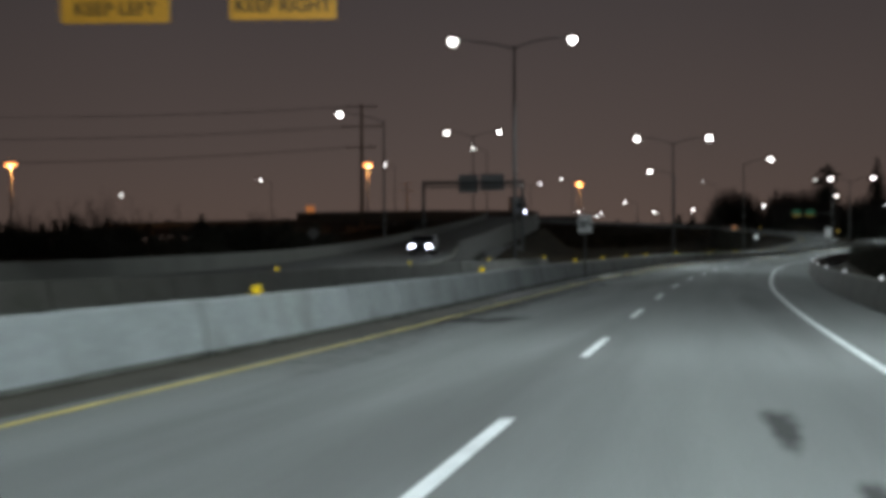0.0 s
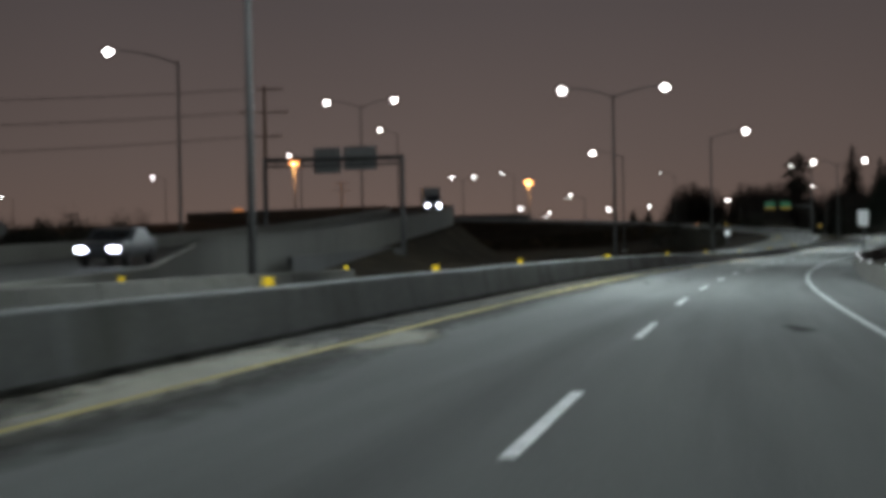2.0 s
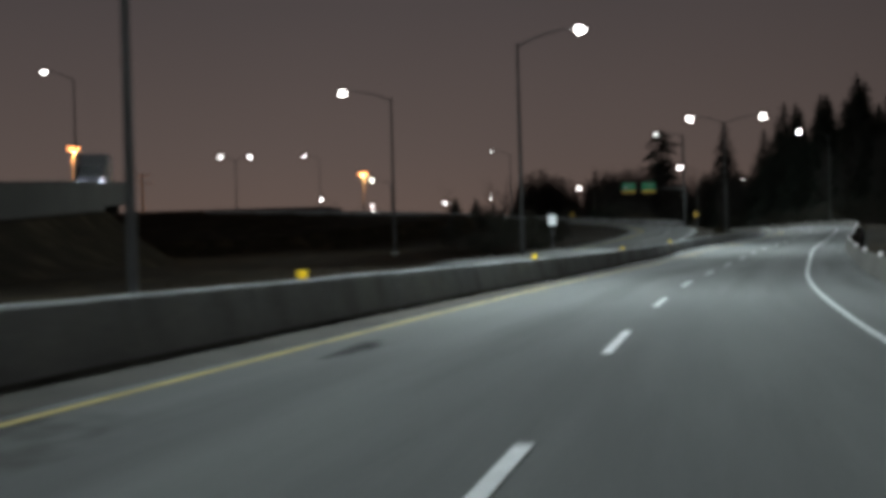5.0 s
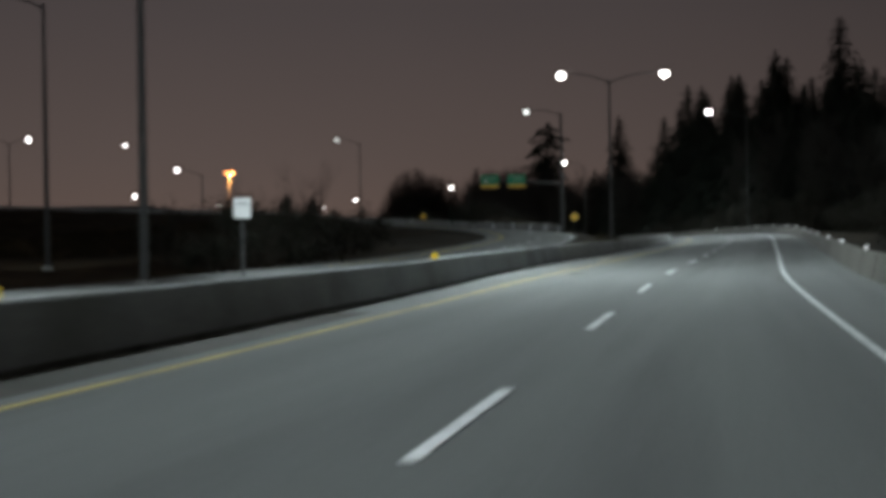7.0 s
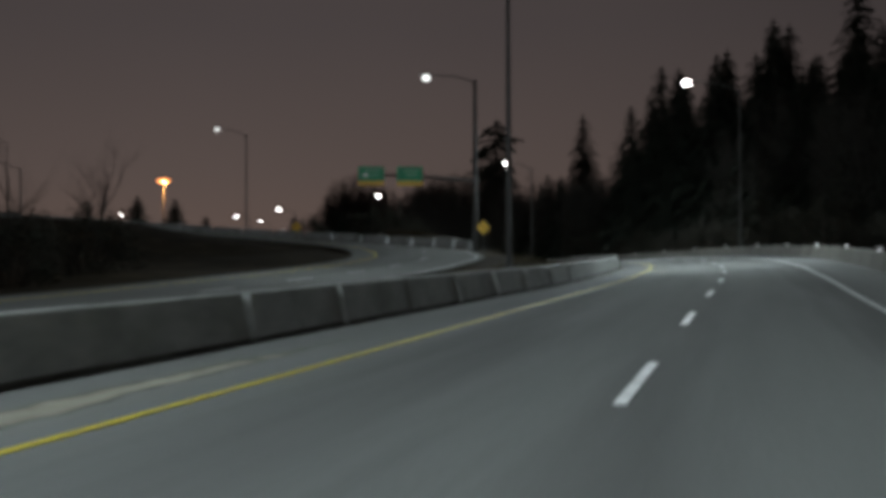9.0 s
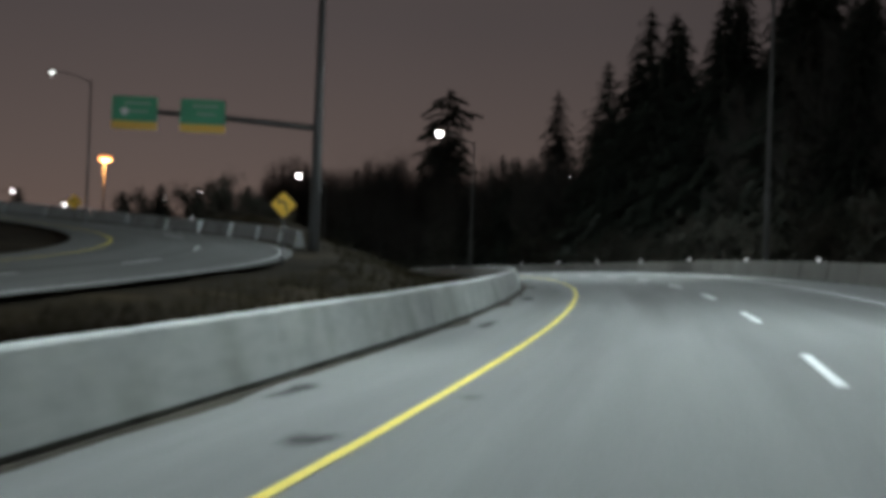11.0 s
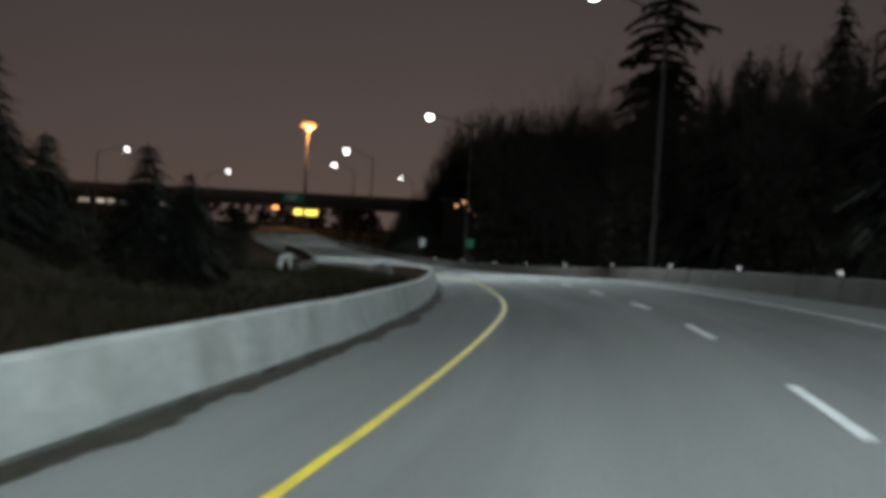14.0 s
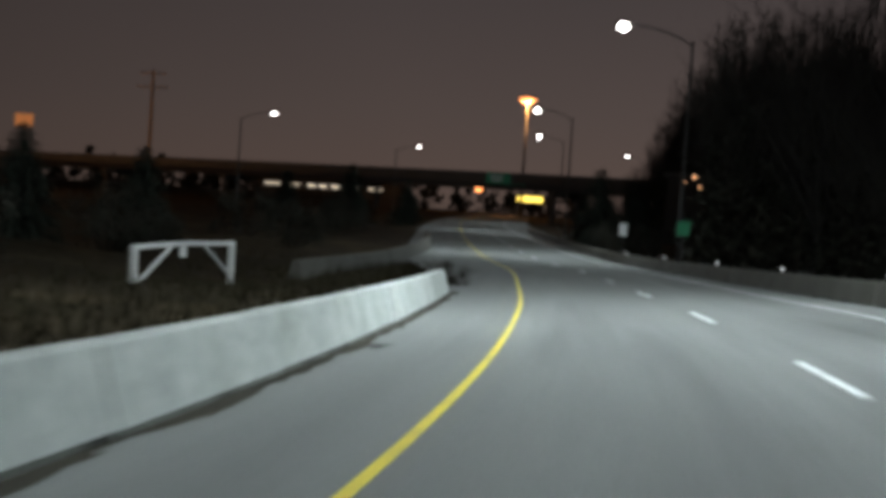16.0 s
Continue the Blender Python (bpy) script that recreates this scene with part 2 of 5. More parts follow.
def tube(bm, points, radii, sides=8, cap=True):
    """A tapered tube along points."""
    rings = []
    for i, p in enumerate(points):
        p = Vector(p)
        d = (Vector(points[min(i + 1, len(points) - 1)]) - Vector(points[max(i - 1, 0)])).normalized()
        a = d.cross(Vector((0.3, 0.9, 0.1)) if abs(d.y) < 0.9 else Vector((1, 0, 0))).normalized()
        b = d.cross(a)
        rad = radii[i]
        rings.append([bm.verts.new(p + rad * (math.cos(t) * a + math.sin(t) * b)) for t in (2 * math.pi * k / sides for k in range(sides))])
    for q, w in zip(rings, rings[1:]):
        for k in range(sides):
            bm.faces.new((q[k], q[(k + 1) % sides], w[(k + 1) % sides], w[k]))
    if cap:
        bm.faces.new(rings[0][::-1]), bm.faces.new(rings[-1])
    return bm


def extrude_outline(bm, outline, depth):
    """A prism: outline of (x, z) points, from y = 0 to y = depth."""
    a = [bm.verts.new((x, 0, z)) for x, z in outline]
    b = [bm.verts.new((x, depth, z)) for x, z in outline]
    bm.faces.new(a), bm.faces.new(b[::-1])
    k = len(a)
    for i in range(k):
        bm.faces.new((a[i], b[i], b[(i + 1) % k], a[(i + 1) % k]))
    bmesh.ops.recalc_face_normals(bm, faces=bm.faces)
    return bm


def text_mesh(words, size, material, name, parent, m, label=""):
    cu = bpy.data.curves.new(name, "FONT")
    cu.offset = 0.02 * size
    cu.body, cu.size, cu.align_x, cu.align_y, cu.extrude = words, size, "CENTER", "CENTER", 0.002
    tmp = bpy.data.objects.new("tmp_text", cu)
    scene.collection.objects.link(tmp)
    me = bpy.data.meshes.new_from_object(tmp.evaluated_get(bpy.context.evaluated_depsgraph_get()))
    bpy.data.objects.remove(tmp)
    me.materials.clear()
    me.materials.append(material)
    ob = new(name, me)
    ob.parent, ob.matrix_basis = parent, m
    if label:
        ob["label"] = label
    return ob


# ---- the courses of the roads: x, y, z, cross slope ----
class Course:
    def __init__(self, knots, step=1.0, narrow=None):
        self.narrow = narrow
        k = np.array(knots, float)
        if k.shape[1] == 3:
            k = np.c_[k, 0 * k[:, 0]]
        d = np.r_[0, np.cumsum(np.linalg.norm(np.diff(k[:, :2], axis=0), axis=1))]
        out, n = [], len(k)
        tang = np.array([(k[min(i + 1, n - 1)] - k[max(i - 1, 0)]) / (d[min(i + 1, n - 1)] - d[max(i - 1, 0)]) for i in range(n)])
        for q in np.arange(0, d[-1], step):
            i = min(np.searchsorted(d, q, side="right") - 1, n - 2)
            h = d[i + 1] - d[i]
            u = (q - d[i]) / h
            out.append((2 * u**3 - 3 * u**2 + 1) * k[i] + (u**3 - 2 * u**2 + u) * h * tang[i] + (3 * u**2 - 2 * u**3) * k[i + 1] + (u**3 - u**2) * h * tang[i + 1])
        self.p = np.array(out)
        self.s = np.r_[0, np.cumsum(np.linalg.norm(np.diff(self.p[:, :2], axis=0), axis=1))]
        t = np.gradient(self.p[:, :2], axis=0)
        self.t = t / np.linalg.norm(t, axis=1)[:, None]
        self.length = self.s[-1]

    def width(self, s):
        """How wide the carriageway is there, against its full width."""
        return float(np.interp(s, *self.narrow)) if self.narrow else 1.0

    def at(self, s, lat=0.0, up=0.0):
        """The point at s metres along, lat metres to the right, up metres above the surface."""
        x, y, z, b = (np.interp(s, self.s, self.p[:, k]) for k in range(4))
        lat = float(np.clip(lat, -8, 8)) * self.width(s) + lat - float(np.clip(lat, -8, 8))
        tx, ty = np.interp(s, self.s, self.t[:, 0]), np.interp(s, self.s, self.t[:, 1])
        return Vector((x + ty * lat, y - tx * lat, z + b * lat + up))

    def frame_at(self, s, lat=0.0, up=0.0):
        """A pose at that point: y along the road, x to the right."""
        a, b = self.at(s - 0.5, lat, up), self.at(s + 0.5, lat, up)
        y = (b - a).normalized()
        bank = np.interp(s, self.s, self.p[:, 3])
        x = Vector((y.y, -y.x, bank)).normalized()
        z = x.cross(y).normalized()
        x = y.cross(z)
        return Matrix.Translation((a + b) / 2) @ Matrix((x, y, z)).transposed().to_4x4()


def strip(course, s0, s1, profile, step=2.0):
    """A bmesh swept along a course; profile gives (lat, up) points, or is a function of s that does."""
    bm = bmesh.new()
    uv = bm.loops.layers.uv.new("along_road")
    prev = None
    for q in np.linspace(s0, s1, max(2, int((s1 - s0) / step) + 1)):
        pr = profile(q) if callable(profile) else profile
        row = [(bm.verts.new(course.at(q, la, up)), (q, la)) for la, up in pr]
        if prev:
            for corners in zip(prev, prev[1:], row[1:], row):
                f = bm.faces.new([v for v, _ in corners])
                for loop, (_, place) in zip(f.loops, corners):
                    loop[uv].uv = place
        prev = row
    bmesh.ops.recalc_face_normals(bm, faces=bm.faces)
    return bm


WAY_OUT = [
    (-7.72, -27.88, 0.01, -0.005),
    (-4.55, -13.79, 0.01, -0.005),
    (-1.39, 0.30, 0.01, -0.005),
    (1.78, 14.40, -0.20, -0.006),
    (4.94, 27.87, -0.35, -0.011),
    (8.38, 41.58, -0.43, -0.017),
    (12.12, 54.79, -0.51, -0.022),
    (16.26, 68.49, -0.59, -0.028),
    (20.51, 81.50, -0.68, -0.033),
    (25.29, 94.98, -0.76, -0.032),
    (30.41, 107.96, -0.82, -0.027),
    (35.57, 120.92, -0.89, -0.022),
    (41.29, 134.03, -0.93, -0.019),
    (47.27, 146.29, -0.91, -0.015),
    (52.91, 157.38, -0.79, -0.011),
    (57.48, 166.16, -0.64, -0.007),
    (61.35, 173.13, -0.51, -0.001),
]
WAY_BEND = [
    (66.22, 181.69, -0.34, 0.006),
    (72.17, 192.30, -0.11, 0.016),
    (78.14, 202.84, 0.14, 0.029),
    (83.65, 213.12, 0.39, 0.042),
    (88.84, 224.12, 0.59, 0.052),
    (93.36, 235.51, 0.75, 0.057),
    (96.85, 246.97, 0.81, 0.059),
    (99.95, 260.86, 0.77, 0.061),
    (101.94, 274.54, 0.62, 0.063),
    (102.73, 286.71, 0.41, 0.064),
    (102.95, 298.69, 0.17, 0.059),
    (102.13, 310.75, -0.17, 0.047),
    (100.71, 322.70, -0.51, 0.034),
    (99.01, 334.62, -0.78, 0.020),
]
MAIN = Course(WAY_OUT + WAY_BEND + [
    (95.6, 351.0, -1.05, 0.008), (90.6, 376.0, -1.02, 0.0), (83.9, 412.0, -0.80, 0.0), (76.0, 462.0, -0.45, 0.0), (69.5, 520.0, 0.05, 0.0), (61.0, 590.0, 0.3, 0.0), (48.0, 680.0, 0.4, 0.0),
], narrow=((123, 193, 250), (1.0, 0.92, 0.82)))
S0 = 28.1  # length of MAIN before the walk begins
LOOP = Course([(42.5, 161.0, -0.80), (51.4, 179.3, -0.62), (59.6, 196.6, -0.42), (67.3, 214.8, -0.05), (75.0, 232.6, 0.45), (80.6, 246.8, 1.1), (81.3, 258.5, 1.8), (76.6, 270.0, 2.5), (67.0, 279.0, 3.4), (54.0, 285.5, 4.5), (36.0, 291.0, 5.3), (12.0, 296.0, 6.2)])
OTHER = Course([(-18.9, -37.0, 0.0), (-14.6, -17.5, 0.0), (-10.2, 2.0, 0.0), (-5.8, 22.0, -0.25), (-1.3, 41.0, -0.45), (3.8, 60.5, -0.6), (9.5, 80.0, -0.75), (15.0, 97.0, -0.9), (20.6, 112.0, -1.0), (27.6, 129.5, -1.05), (34.6, 145.5, -1.0), (42.0, 160.6, -0.84)])
FLY = Course([(-28.6, -42.0, 0.0), (-23.6, -20.0, 0.0), (-18.9, 2.0, -0.05), (-14.4, 24.0, -0.2), (-10.0, 44.0, -0.25), (-5.6, 68.0, -0.1), (-2.2, 100.0, 0.5), (2.4, 141.0, 1.9), (7.5, 170.0, 3.4), (11.9, 200.0, 5.05), (11.5, 222.0, 6.0), (4.0, 248.0, 6.8), (-10.0, 272.0, 7.3), (-34.0, 296.0, 7.6)])
OVER_A = Course([(-120.0, 420.0, 7.2), (-60.0, 398.0, 7.7), (-10.0, 382.0, 8.0), (30.0, 373.0, 8.1), (46.0, 369.0, 8.0)])
OVER_B = Course([(-260.0, 640.0, 6.0), (-150.0, 590.0, 6.6), (-60.0, 552.0, 7.0), (20.0, 520.0, 7.2), (80.0, 498.0, 7.2), (150.0, 474.0, 7.0), (260.0, 440.0, 6.5)])


# ---- ground ----
def spaced(marks):
    out = []
    for a, b, st in marks:
        out += list(np.arange(a, b, st))
    return np.array(out + [marks[-1][1]])


def ground_heights(X, Y):
    """Ground that lies just under the roads and runs smoothly between them."""
    num, den = -0.9 * 2e-5 + 0 * X, 2e-5 + 0 * X
    low = np.full(X.shape, 1e9)
    for course, half, sink in ((MAIN, 6.4, 0.16), (LOOP, 5.8, 0.16), (OTHER, 3.9, 0.16)):
        pts = course.p[::4]
        tan = course.t[::4]
        best = np.full(X.shape, 1e9)
        surf = np.zeros(X.shape)
        for (px, py, pz, pb), (tx, ty) in zip(pts, tan):
            dx, dy = X - px, Y - py
            d = np.hypot(dx, dy)
            lat = np.clip(dx * ty - dy * tx, -half, half)
            better = d < best
            surf = np.where(better, pz + pb * lat - sink, surf)
            best = np.minimum(best, d)
        wgt = 1.0 / (np.maximum(best - half - 0.6, 0.0) + 0.35) ** 3
        num, den = num + wgt * surf, den + wgt
        low = np.where(best < half + 0.9, np.minimum(low, surf), low)
    z = num / den
    # within a carriageway the ground never stands above the surface
    z = np.minimum(z, low)
    # low bank under the far overpass, open where the road passes
    off = np.clip((X + 260) * 0.363 + (Y - 640), -200, 200)
    X = np.clip(X, -900, 900)
    z = z + 3.0 * np.exp(-((off / 16) ** 2)) * (1 / (1 + np.exp((X - 44) / 3)) + 1 / (1 + np.exp((108 - X) / 3)))
    # grassy rise between the loop and the bend
    z = z + np.where(low > 1e8, 1.7 * np.exp(-(((X - 86.0) / 4.0) ** 2) - (((Y - 276.0) / 10.0) ** 2)), 0)
    # grassy island inside the loop
    z = z + np.where(low > 1e8, 1.2 * np.exp(-(((X - 57.0) / 9.0) ** 2) - (((Y - 258.0) / 13.0) ** 2)), 0)
    bumps = 0.25 * np.sin(X * 0.21 + 1.3) * np.sin(Y * 0.17) + 0.12 * np.sin(X * 0.53) * np.sin(Y * 0.47 + 2)
    return z + np.where(low > 1e8, bumps * np.clip(1 - 1 / np.sqrt(den + 1e-9) * 0 , 0, 1) * np.clip((0.4 - den) / 0.4, 0, 1), 0)


gx = spaced([(-2600, -400, 275), (-400, -60, 20), (-60, 150, 2.2), (150, 400, 20), (400, 2600, 275)])
gy = spaced([(-1200, -60, 190), (-60, 430, 2.6), (430, 640, 6), (640, 3200, 320)])
GX, GY = np.meshgrid(gx, gy)
GZ = ground_heights(GX, GY)
nx, ny = len(gx), len(gy)
me = bpy.data.meshes.new("ground")
faces = [(j * nx + i, j * nx + i + 1, (j + 1) * nx + i + 1, (j + 1) * nx + i) for j in range(ny - 1) for i in range(nx - 1)]
me.from_pydata(np.c_[GX.ravel(), GY.ravel(), GZ.ravel()].tolist(), [], faces)
me.polygons.foreach_set("use_smooth", [True] * len(me.polygons))
me.materials.append(GRASS)
tagged(new("ground", me), "dark winter grass verge between the carriageways", "ground", kind="structure")


def ground_z(x, y):
    i, j = int(np.clip(np.searchsorted(gx, x) - 1, 0, nx - 2)), int(np.clip(np.searchsorted(gy, y) - 1, 0, ny - 2))
    u, v = (x - gx[i]) / (gx[i + 1] - gx[i]), (y - gy[j]) / (gy[j + 1] - gy[j])
    return float((1 - u) * (1 - v) * GZ[j, i] + u * (1 - v) * GZ[j, i + 1] + (1 - u) * v * GZ[j + 1, i] + u * v * GZ[j + 1, i + 1])


# ---- carriageways ----
def left_edge(s):
    """Lateral place of the foot of the left barrier on MAIN."""
    return float(np.interp(s - S0, (0, 95, 120, 147, 156, 168, 174, 179, 186, 196, 208, 218, 250), (-4.45, -4.48, -4.40, -4.30, -4.55, -4.62, -4.75, -5.15, -5.4, -5.5, -5.38, -5.2, -5.14)))


def yellow_at(s):
    """Lateral place of the yellow edge line."""
    return -3.42 + 0.05 * float(np.clip((s - S0 - 215) / 15, 0, 1)) + 0.18 * math.exp(-(((s - S0 - 303) / 9.0) ** 2))


def white_at(s):
    """Lateral place of the white edge line."""
    return float(np.interp(s - S0, (0, 60, 88, 116, 142, 160, 180, 238, 280, 300, 320, 334, 346), (3.38, 3.34, 3.08, 3.08, 3.28, 3.32, 3.25, 3.12, 3.2, 3.14, 3.18, 3.5, 3.6)))


BAR_END = float(MAIN.s[np.argmin(np.abs(MAIN.p[:, 1] - 318.0))])
road = tagged(new("road", mesh_of("road", strip(MAIN, 0, MAIN.length, lambda s: [(left_edge(s) - 0.5 - 2.5 * float(np.clip((s - BAR_END) / 25, 0, 1)), 0.0), (-3.6, 0.0), (0, 0.0), (3.6, 0.0), (6.0 + 2.0 * float(np.clip((s - BAR_END - 20) / 30, 0, 1)), 0.0)]), ASPHALT)), "grey asphalt two-lane ramp with worn dark patches", "road", kind="structure")
part("shoulder", strip(MAIN, 0, S0 + 166, lambda s: [(left_edge(s) - 0.01, 0.003), (-3.62 + 0.1 * noise.noise((s * 0.15, 3, 0)) - 0.25 * float(np.clip((s - S0 - 150) / 16, 0, 1)), 0.003)], 1.5), SHOULDER, road, "darker dirty asphalt shoulder")
part("gutter", strip(MAIN, 0, BAR_END, lambda s: [(left_edge(s) - 0.02, 0.006), (left_edge(s) + 0.14 + 0.15 * float(np.clip((s - S0 - 246) / 20, 0, 1) * np.clip((S0 + 316 - s) / 10, 0.15, 1)) + (0.06 + 0.08 * float(np.clip((s - S0 - 246) / 20, 0, 1))) * (noise.noise((s * 0.7, 0, 0)) + 0.7 * noise.noise((s * 2.1, 5, 0)) + 0.8 * noise.noise((s * 5.3, 7, 0))) + 0.45 * max(0.0, noise.noise((s * 0.33, 9, 2)) - 0.12) * float(np.clip((s - S0 - 215) / 10, 0, 1) * np.clip((S0 + 316 - s) / 10, 0.1, 1)), 0.006)], 0.15), DIRT, road, "dark strip of damp grit along the barrier foot")
# yellow line worn and also darkened for missing headlight; brighter paint in the bend
part("edge_line", strip(MAIN, 0, S0 + 188, lambda s: [(yellow_at(s) - 0.05, 0.008), (yellow_at(s) + 0.05, 0.008)], 1.5), PAINT_Y_WORN_DIM, road, "dull worn yellow edge line")
part("edge_line", strip(MAIN, S0 + 188, MAIN.length - 2, lambda s: [(yellow_at(s) - 0.046, 0.008), (yellow_at(s) + 0.046, 0.008)], 1.5), PAINT_Y, road, "bright solid yellow edge line")
part("edge_line", strip(MAIN, 0, MAIN.length - 2, lambda s: [(white_at(s) - 0.058, 0.008), (white_at(s) + 0.058, 0.008)], 2.0), PAINT_W, road, "solid white edge line")
bm = bmesh.new()
box(bm, 0.11, 3.1, 0.008, bevel=0.003)
dash_mesh = mesh_of("lane_dash", bm, PAINT_W)
DASH_K, DASH_S = (-6, 0, 5, 10, 17, 19, 21, 27, 29, 32, 34, 38, 41, 60), (-43.4, 9.4, 53.6, 98.4, 158.1, 174.6, 190.6, 235.2, 250.0, 272.0, 286.8, 316.9, 341.7, 505.0)
for k in range(-5, 60):
    ob = new("lane_dash", dash_mesh)
    ob.parent = road
    s = S0 + float(np.interp(k, DASH_K, DASH_S))
    wd = MAIN.width(s)
    ob.matrix_basis = MAIN.frame_at(s - 1.65 * wd, 0, 0.008) @ Matrix.Diagonal((wd, wd, 1, 1))


def road_patch(s, lat, length, width, material, label, seed, up=0.004):
    """An irregular thin patch lying on the carriageway; "core" falls from its middle to its rim."""
    rp = random.Random(seed)
    bm = bmesh.new()
    core = bm.verts.layers.float.new("core")
    lobes = [rp.uniform(0, 6.28) for _ in range(3)]
    reach = [0.9 + 0.22 * math.sin(2 * math.pi * k / 11 + lobes[0]) + 0.16 * math.sin(6 * math.pi * k / 22 + lobes[1]) + 0.08 * math.sin(14 * math.pi * k / 22 + lobes[2]) for k in range(22)]
    rings = []
    for u in (0.3, 0.65, 1.0):
        rings.append([])
        for k in range(22):
            a, q = 2 * math.pi * k / 22, reach[k] * u
            ca, sa = math.cos(a), math.sin(a)
            v = bm.verts.new(MAIN.at(S0 + s + q * length * 0.6 * ca, lat + q * width * 0.6 * sa, up))
            v[core] = 1 - u
            rings[-1].append(v)
    bm.faces.new(rings[0])
    for q, w in zip(rings, rings[1:]):
        for k in range(22):
            bm.faces.new((q[k], w[k], w[(k + 1) % 22], q[(k + 1) % 22]))
    bmesh.ops.recalc_face_normals(bm, faces=bm.faces)
    part("patch", bm, material, road, label)


for k, (s, lat, ln, w) in enumerate(((180.2, -2.7, 1.6, 0.5), (99.8, -2.95, 2.4, 0.5), (97.5, 1.9, 0.8, 0.4), (232.0, -4.75, 0.9, 0.45), (240.0, -4.5, 1.8, 0.45), (231.7, -3.1, 0.3, 0.25), (229.8, -3.75, 0.7, 0.4), (249.2, -4.65, 2.4, 0.6), (265.2, -4.6, 2.6, 0.8), (257.5, -4.75, 1.8, 0.5), (43.0, -2.6, 3.0, 0.5), (62.0, 2.2, 1.6, 0.6), (121.0, -2.8, 2.6, 0.5), (9.4, 2.0, 2.2, 0.4), (6.9, 2.3, 1.3, 0.25), (22.2, -2.5, 3.0, 1.5), (84.6, -1.6, 1.0, 0.35), (82.0, -2.0, 1.8, 0.4), (86.2, -1.0, 1.0, 0.5), (325.7, -4.8, 1.0, 0.35))):
    road_patch(s, lat, ln, w, TAR, "dark worn tar patch", k)
for k, (s, lat, ln, w) in enumerate(((108.6, -3.05, 2.6, 1.2), (195.0, -4.35, 8.0, 0.75), (54.0, -3.75, 12.0, 1.3), (102.0, -2.9, 0.8, 0.5), (186.0, -4.2, 1.6, 0.4), (58.3, -3.0, 3.8, 1.5))):
    road_patch(s, lat, ln, w, REPAIR, "pale concrete repair patch", 40 + k, 0.005)
# dingy film on the shoulder and past the edge line
bm = strip(MAIN, S0 + 12, S0 + 116, lambda s: [(left_edge(s), 0.003), (yellow_at(s) + 0.1, 0.003), (yellow_at(s) + 0.42 + 0.3 * noise.noise((s * 0.13, 3, 1)), 0.003), (yellow_at(s) + 0.85 + 0.5 * noise.noise((s * 0.13, 3, 1)), 0.003)], 1.0)
core = bm.verts.layers.float.new("core")
bm.verts.ensure_lookup_table()
for k, v in enumerate(bm.verts):
    along = k // 4 / (len(bm.verts) / 4)
    v[core] = (0.6, 0.6, 0.35, 0.0)[k % 4] * min(1.0, 8 * along, 14 * (1 - along))
part("grime", bm, GRIME, road, "brownish film of grit along the shoulder")
tagged(new("ramp_road", mesh_of("ramp_road", strip(LOOP, 0, LOOP.length, [(-4.9, 0.0), (0, 0.0), (3.6, 0.0)]), ASPHALT)), "pale asphalt loop ramp curving away", "road", kind="structure")
loop_road = bpy.data.objects["ramp_road"]
part("edge_line", strip(LOOP, 30, LOOP.length - 2, [(3.1, 0.008), (3.22, 0.008)]), PAINT_W, loop_road)
part("edge_line", strip(LOOP, 30, LOOP.length - 2, [(-3.44, 0.008), (-3.3, 0.008)]), PAINT_Y, loop_road)
for k in range(5, 17):
    ob = new("lane_dash", dash_mesh)
    ob.parent, ob.matrix_basis = loop_road, LOOP.frame_at(9.0 * k, 0, 0.008)
tagged(new("opposite_road", mesh_of("opposite_road", strip(OTHER, 0, OTHER.length, [(-3.9, 0.0), (0, 0.0), (3.9, 0.0)]), ASPHALT_OLD)), "dim opposite carriageway behind the barrier", "road", kind="structure")


# ---- concrete barriers: precast units with reflectors ----
def unit_mesh(length, h, material):
    bm = bmesh.new()
    out = [(0.0, 0.0), (0.0, 0.075), (-0.03, 0.20), (-0.13, h - 0.03), (-0.155, h), (-0.315, h), (-0.34, h - 0.03), (-0.44, 0.20), (-0.47, 0.075), (-0.47, 0.0)]
    extrude_outline(bm, out, length - 0.014)
    bmesh.ops.translate(bm, verts=bm.verts, vec=(0, -length / 2 + 0.007, 0))
    me = mesh_of("barrier_unit", bm, material)
    me.materials.append(SOOT)
    for p in me.polygons:
        if abs(p.normal.y) < 0.5 and p.center.z < 0.07 and p.normal.z > -0.5:
            p.material_index = 1
    return me


UNIT, UNIT_DIMMED, UNIT_DARK, UNIT_RIGHT = (unit_mesh(3.0, 0.69, m) for m in (CONCRETE, CONCRETE_DIMMED, CONCRETE_UNLIT, CONCRETE_UNLIT))
bm = bmesh.new()
box(bm, 0.12, 0.05, 0.11, (0, 0, 0.065), 0.01)
box(bm, 0.05, 0.06, 0.02, (0, 0, 0.005))
MARK_Y = mesh_of("reflector", bm, REFL_Y)
bm = bmesh.new()
box(bm, 0.075, 0.04, 0.075, (0, 0, 0.048), 0.01)
box(bm, 0.05, 0.06, 0.02, (0, 0, 0.005))
MARK_W = mesh_of("reflector", bm, REFL_W)
rng = random.Random(3)


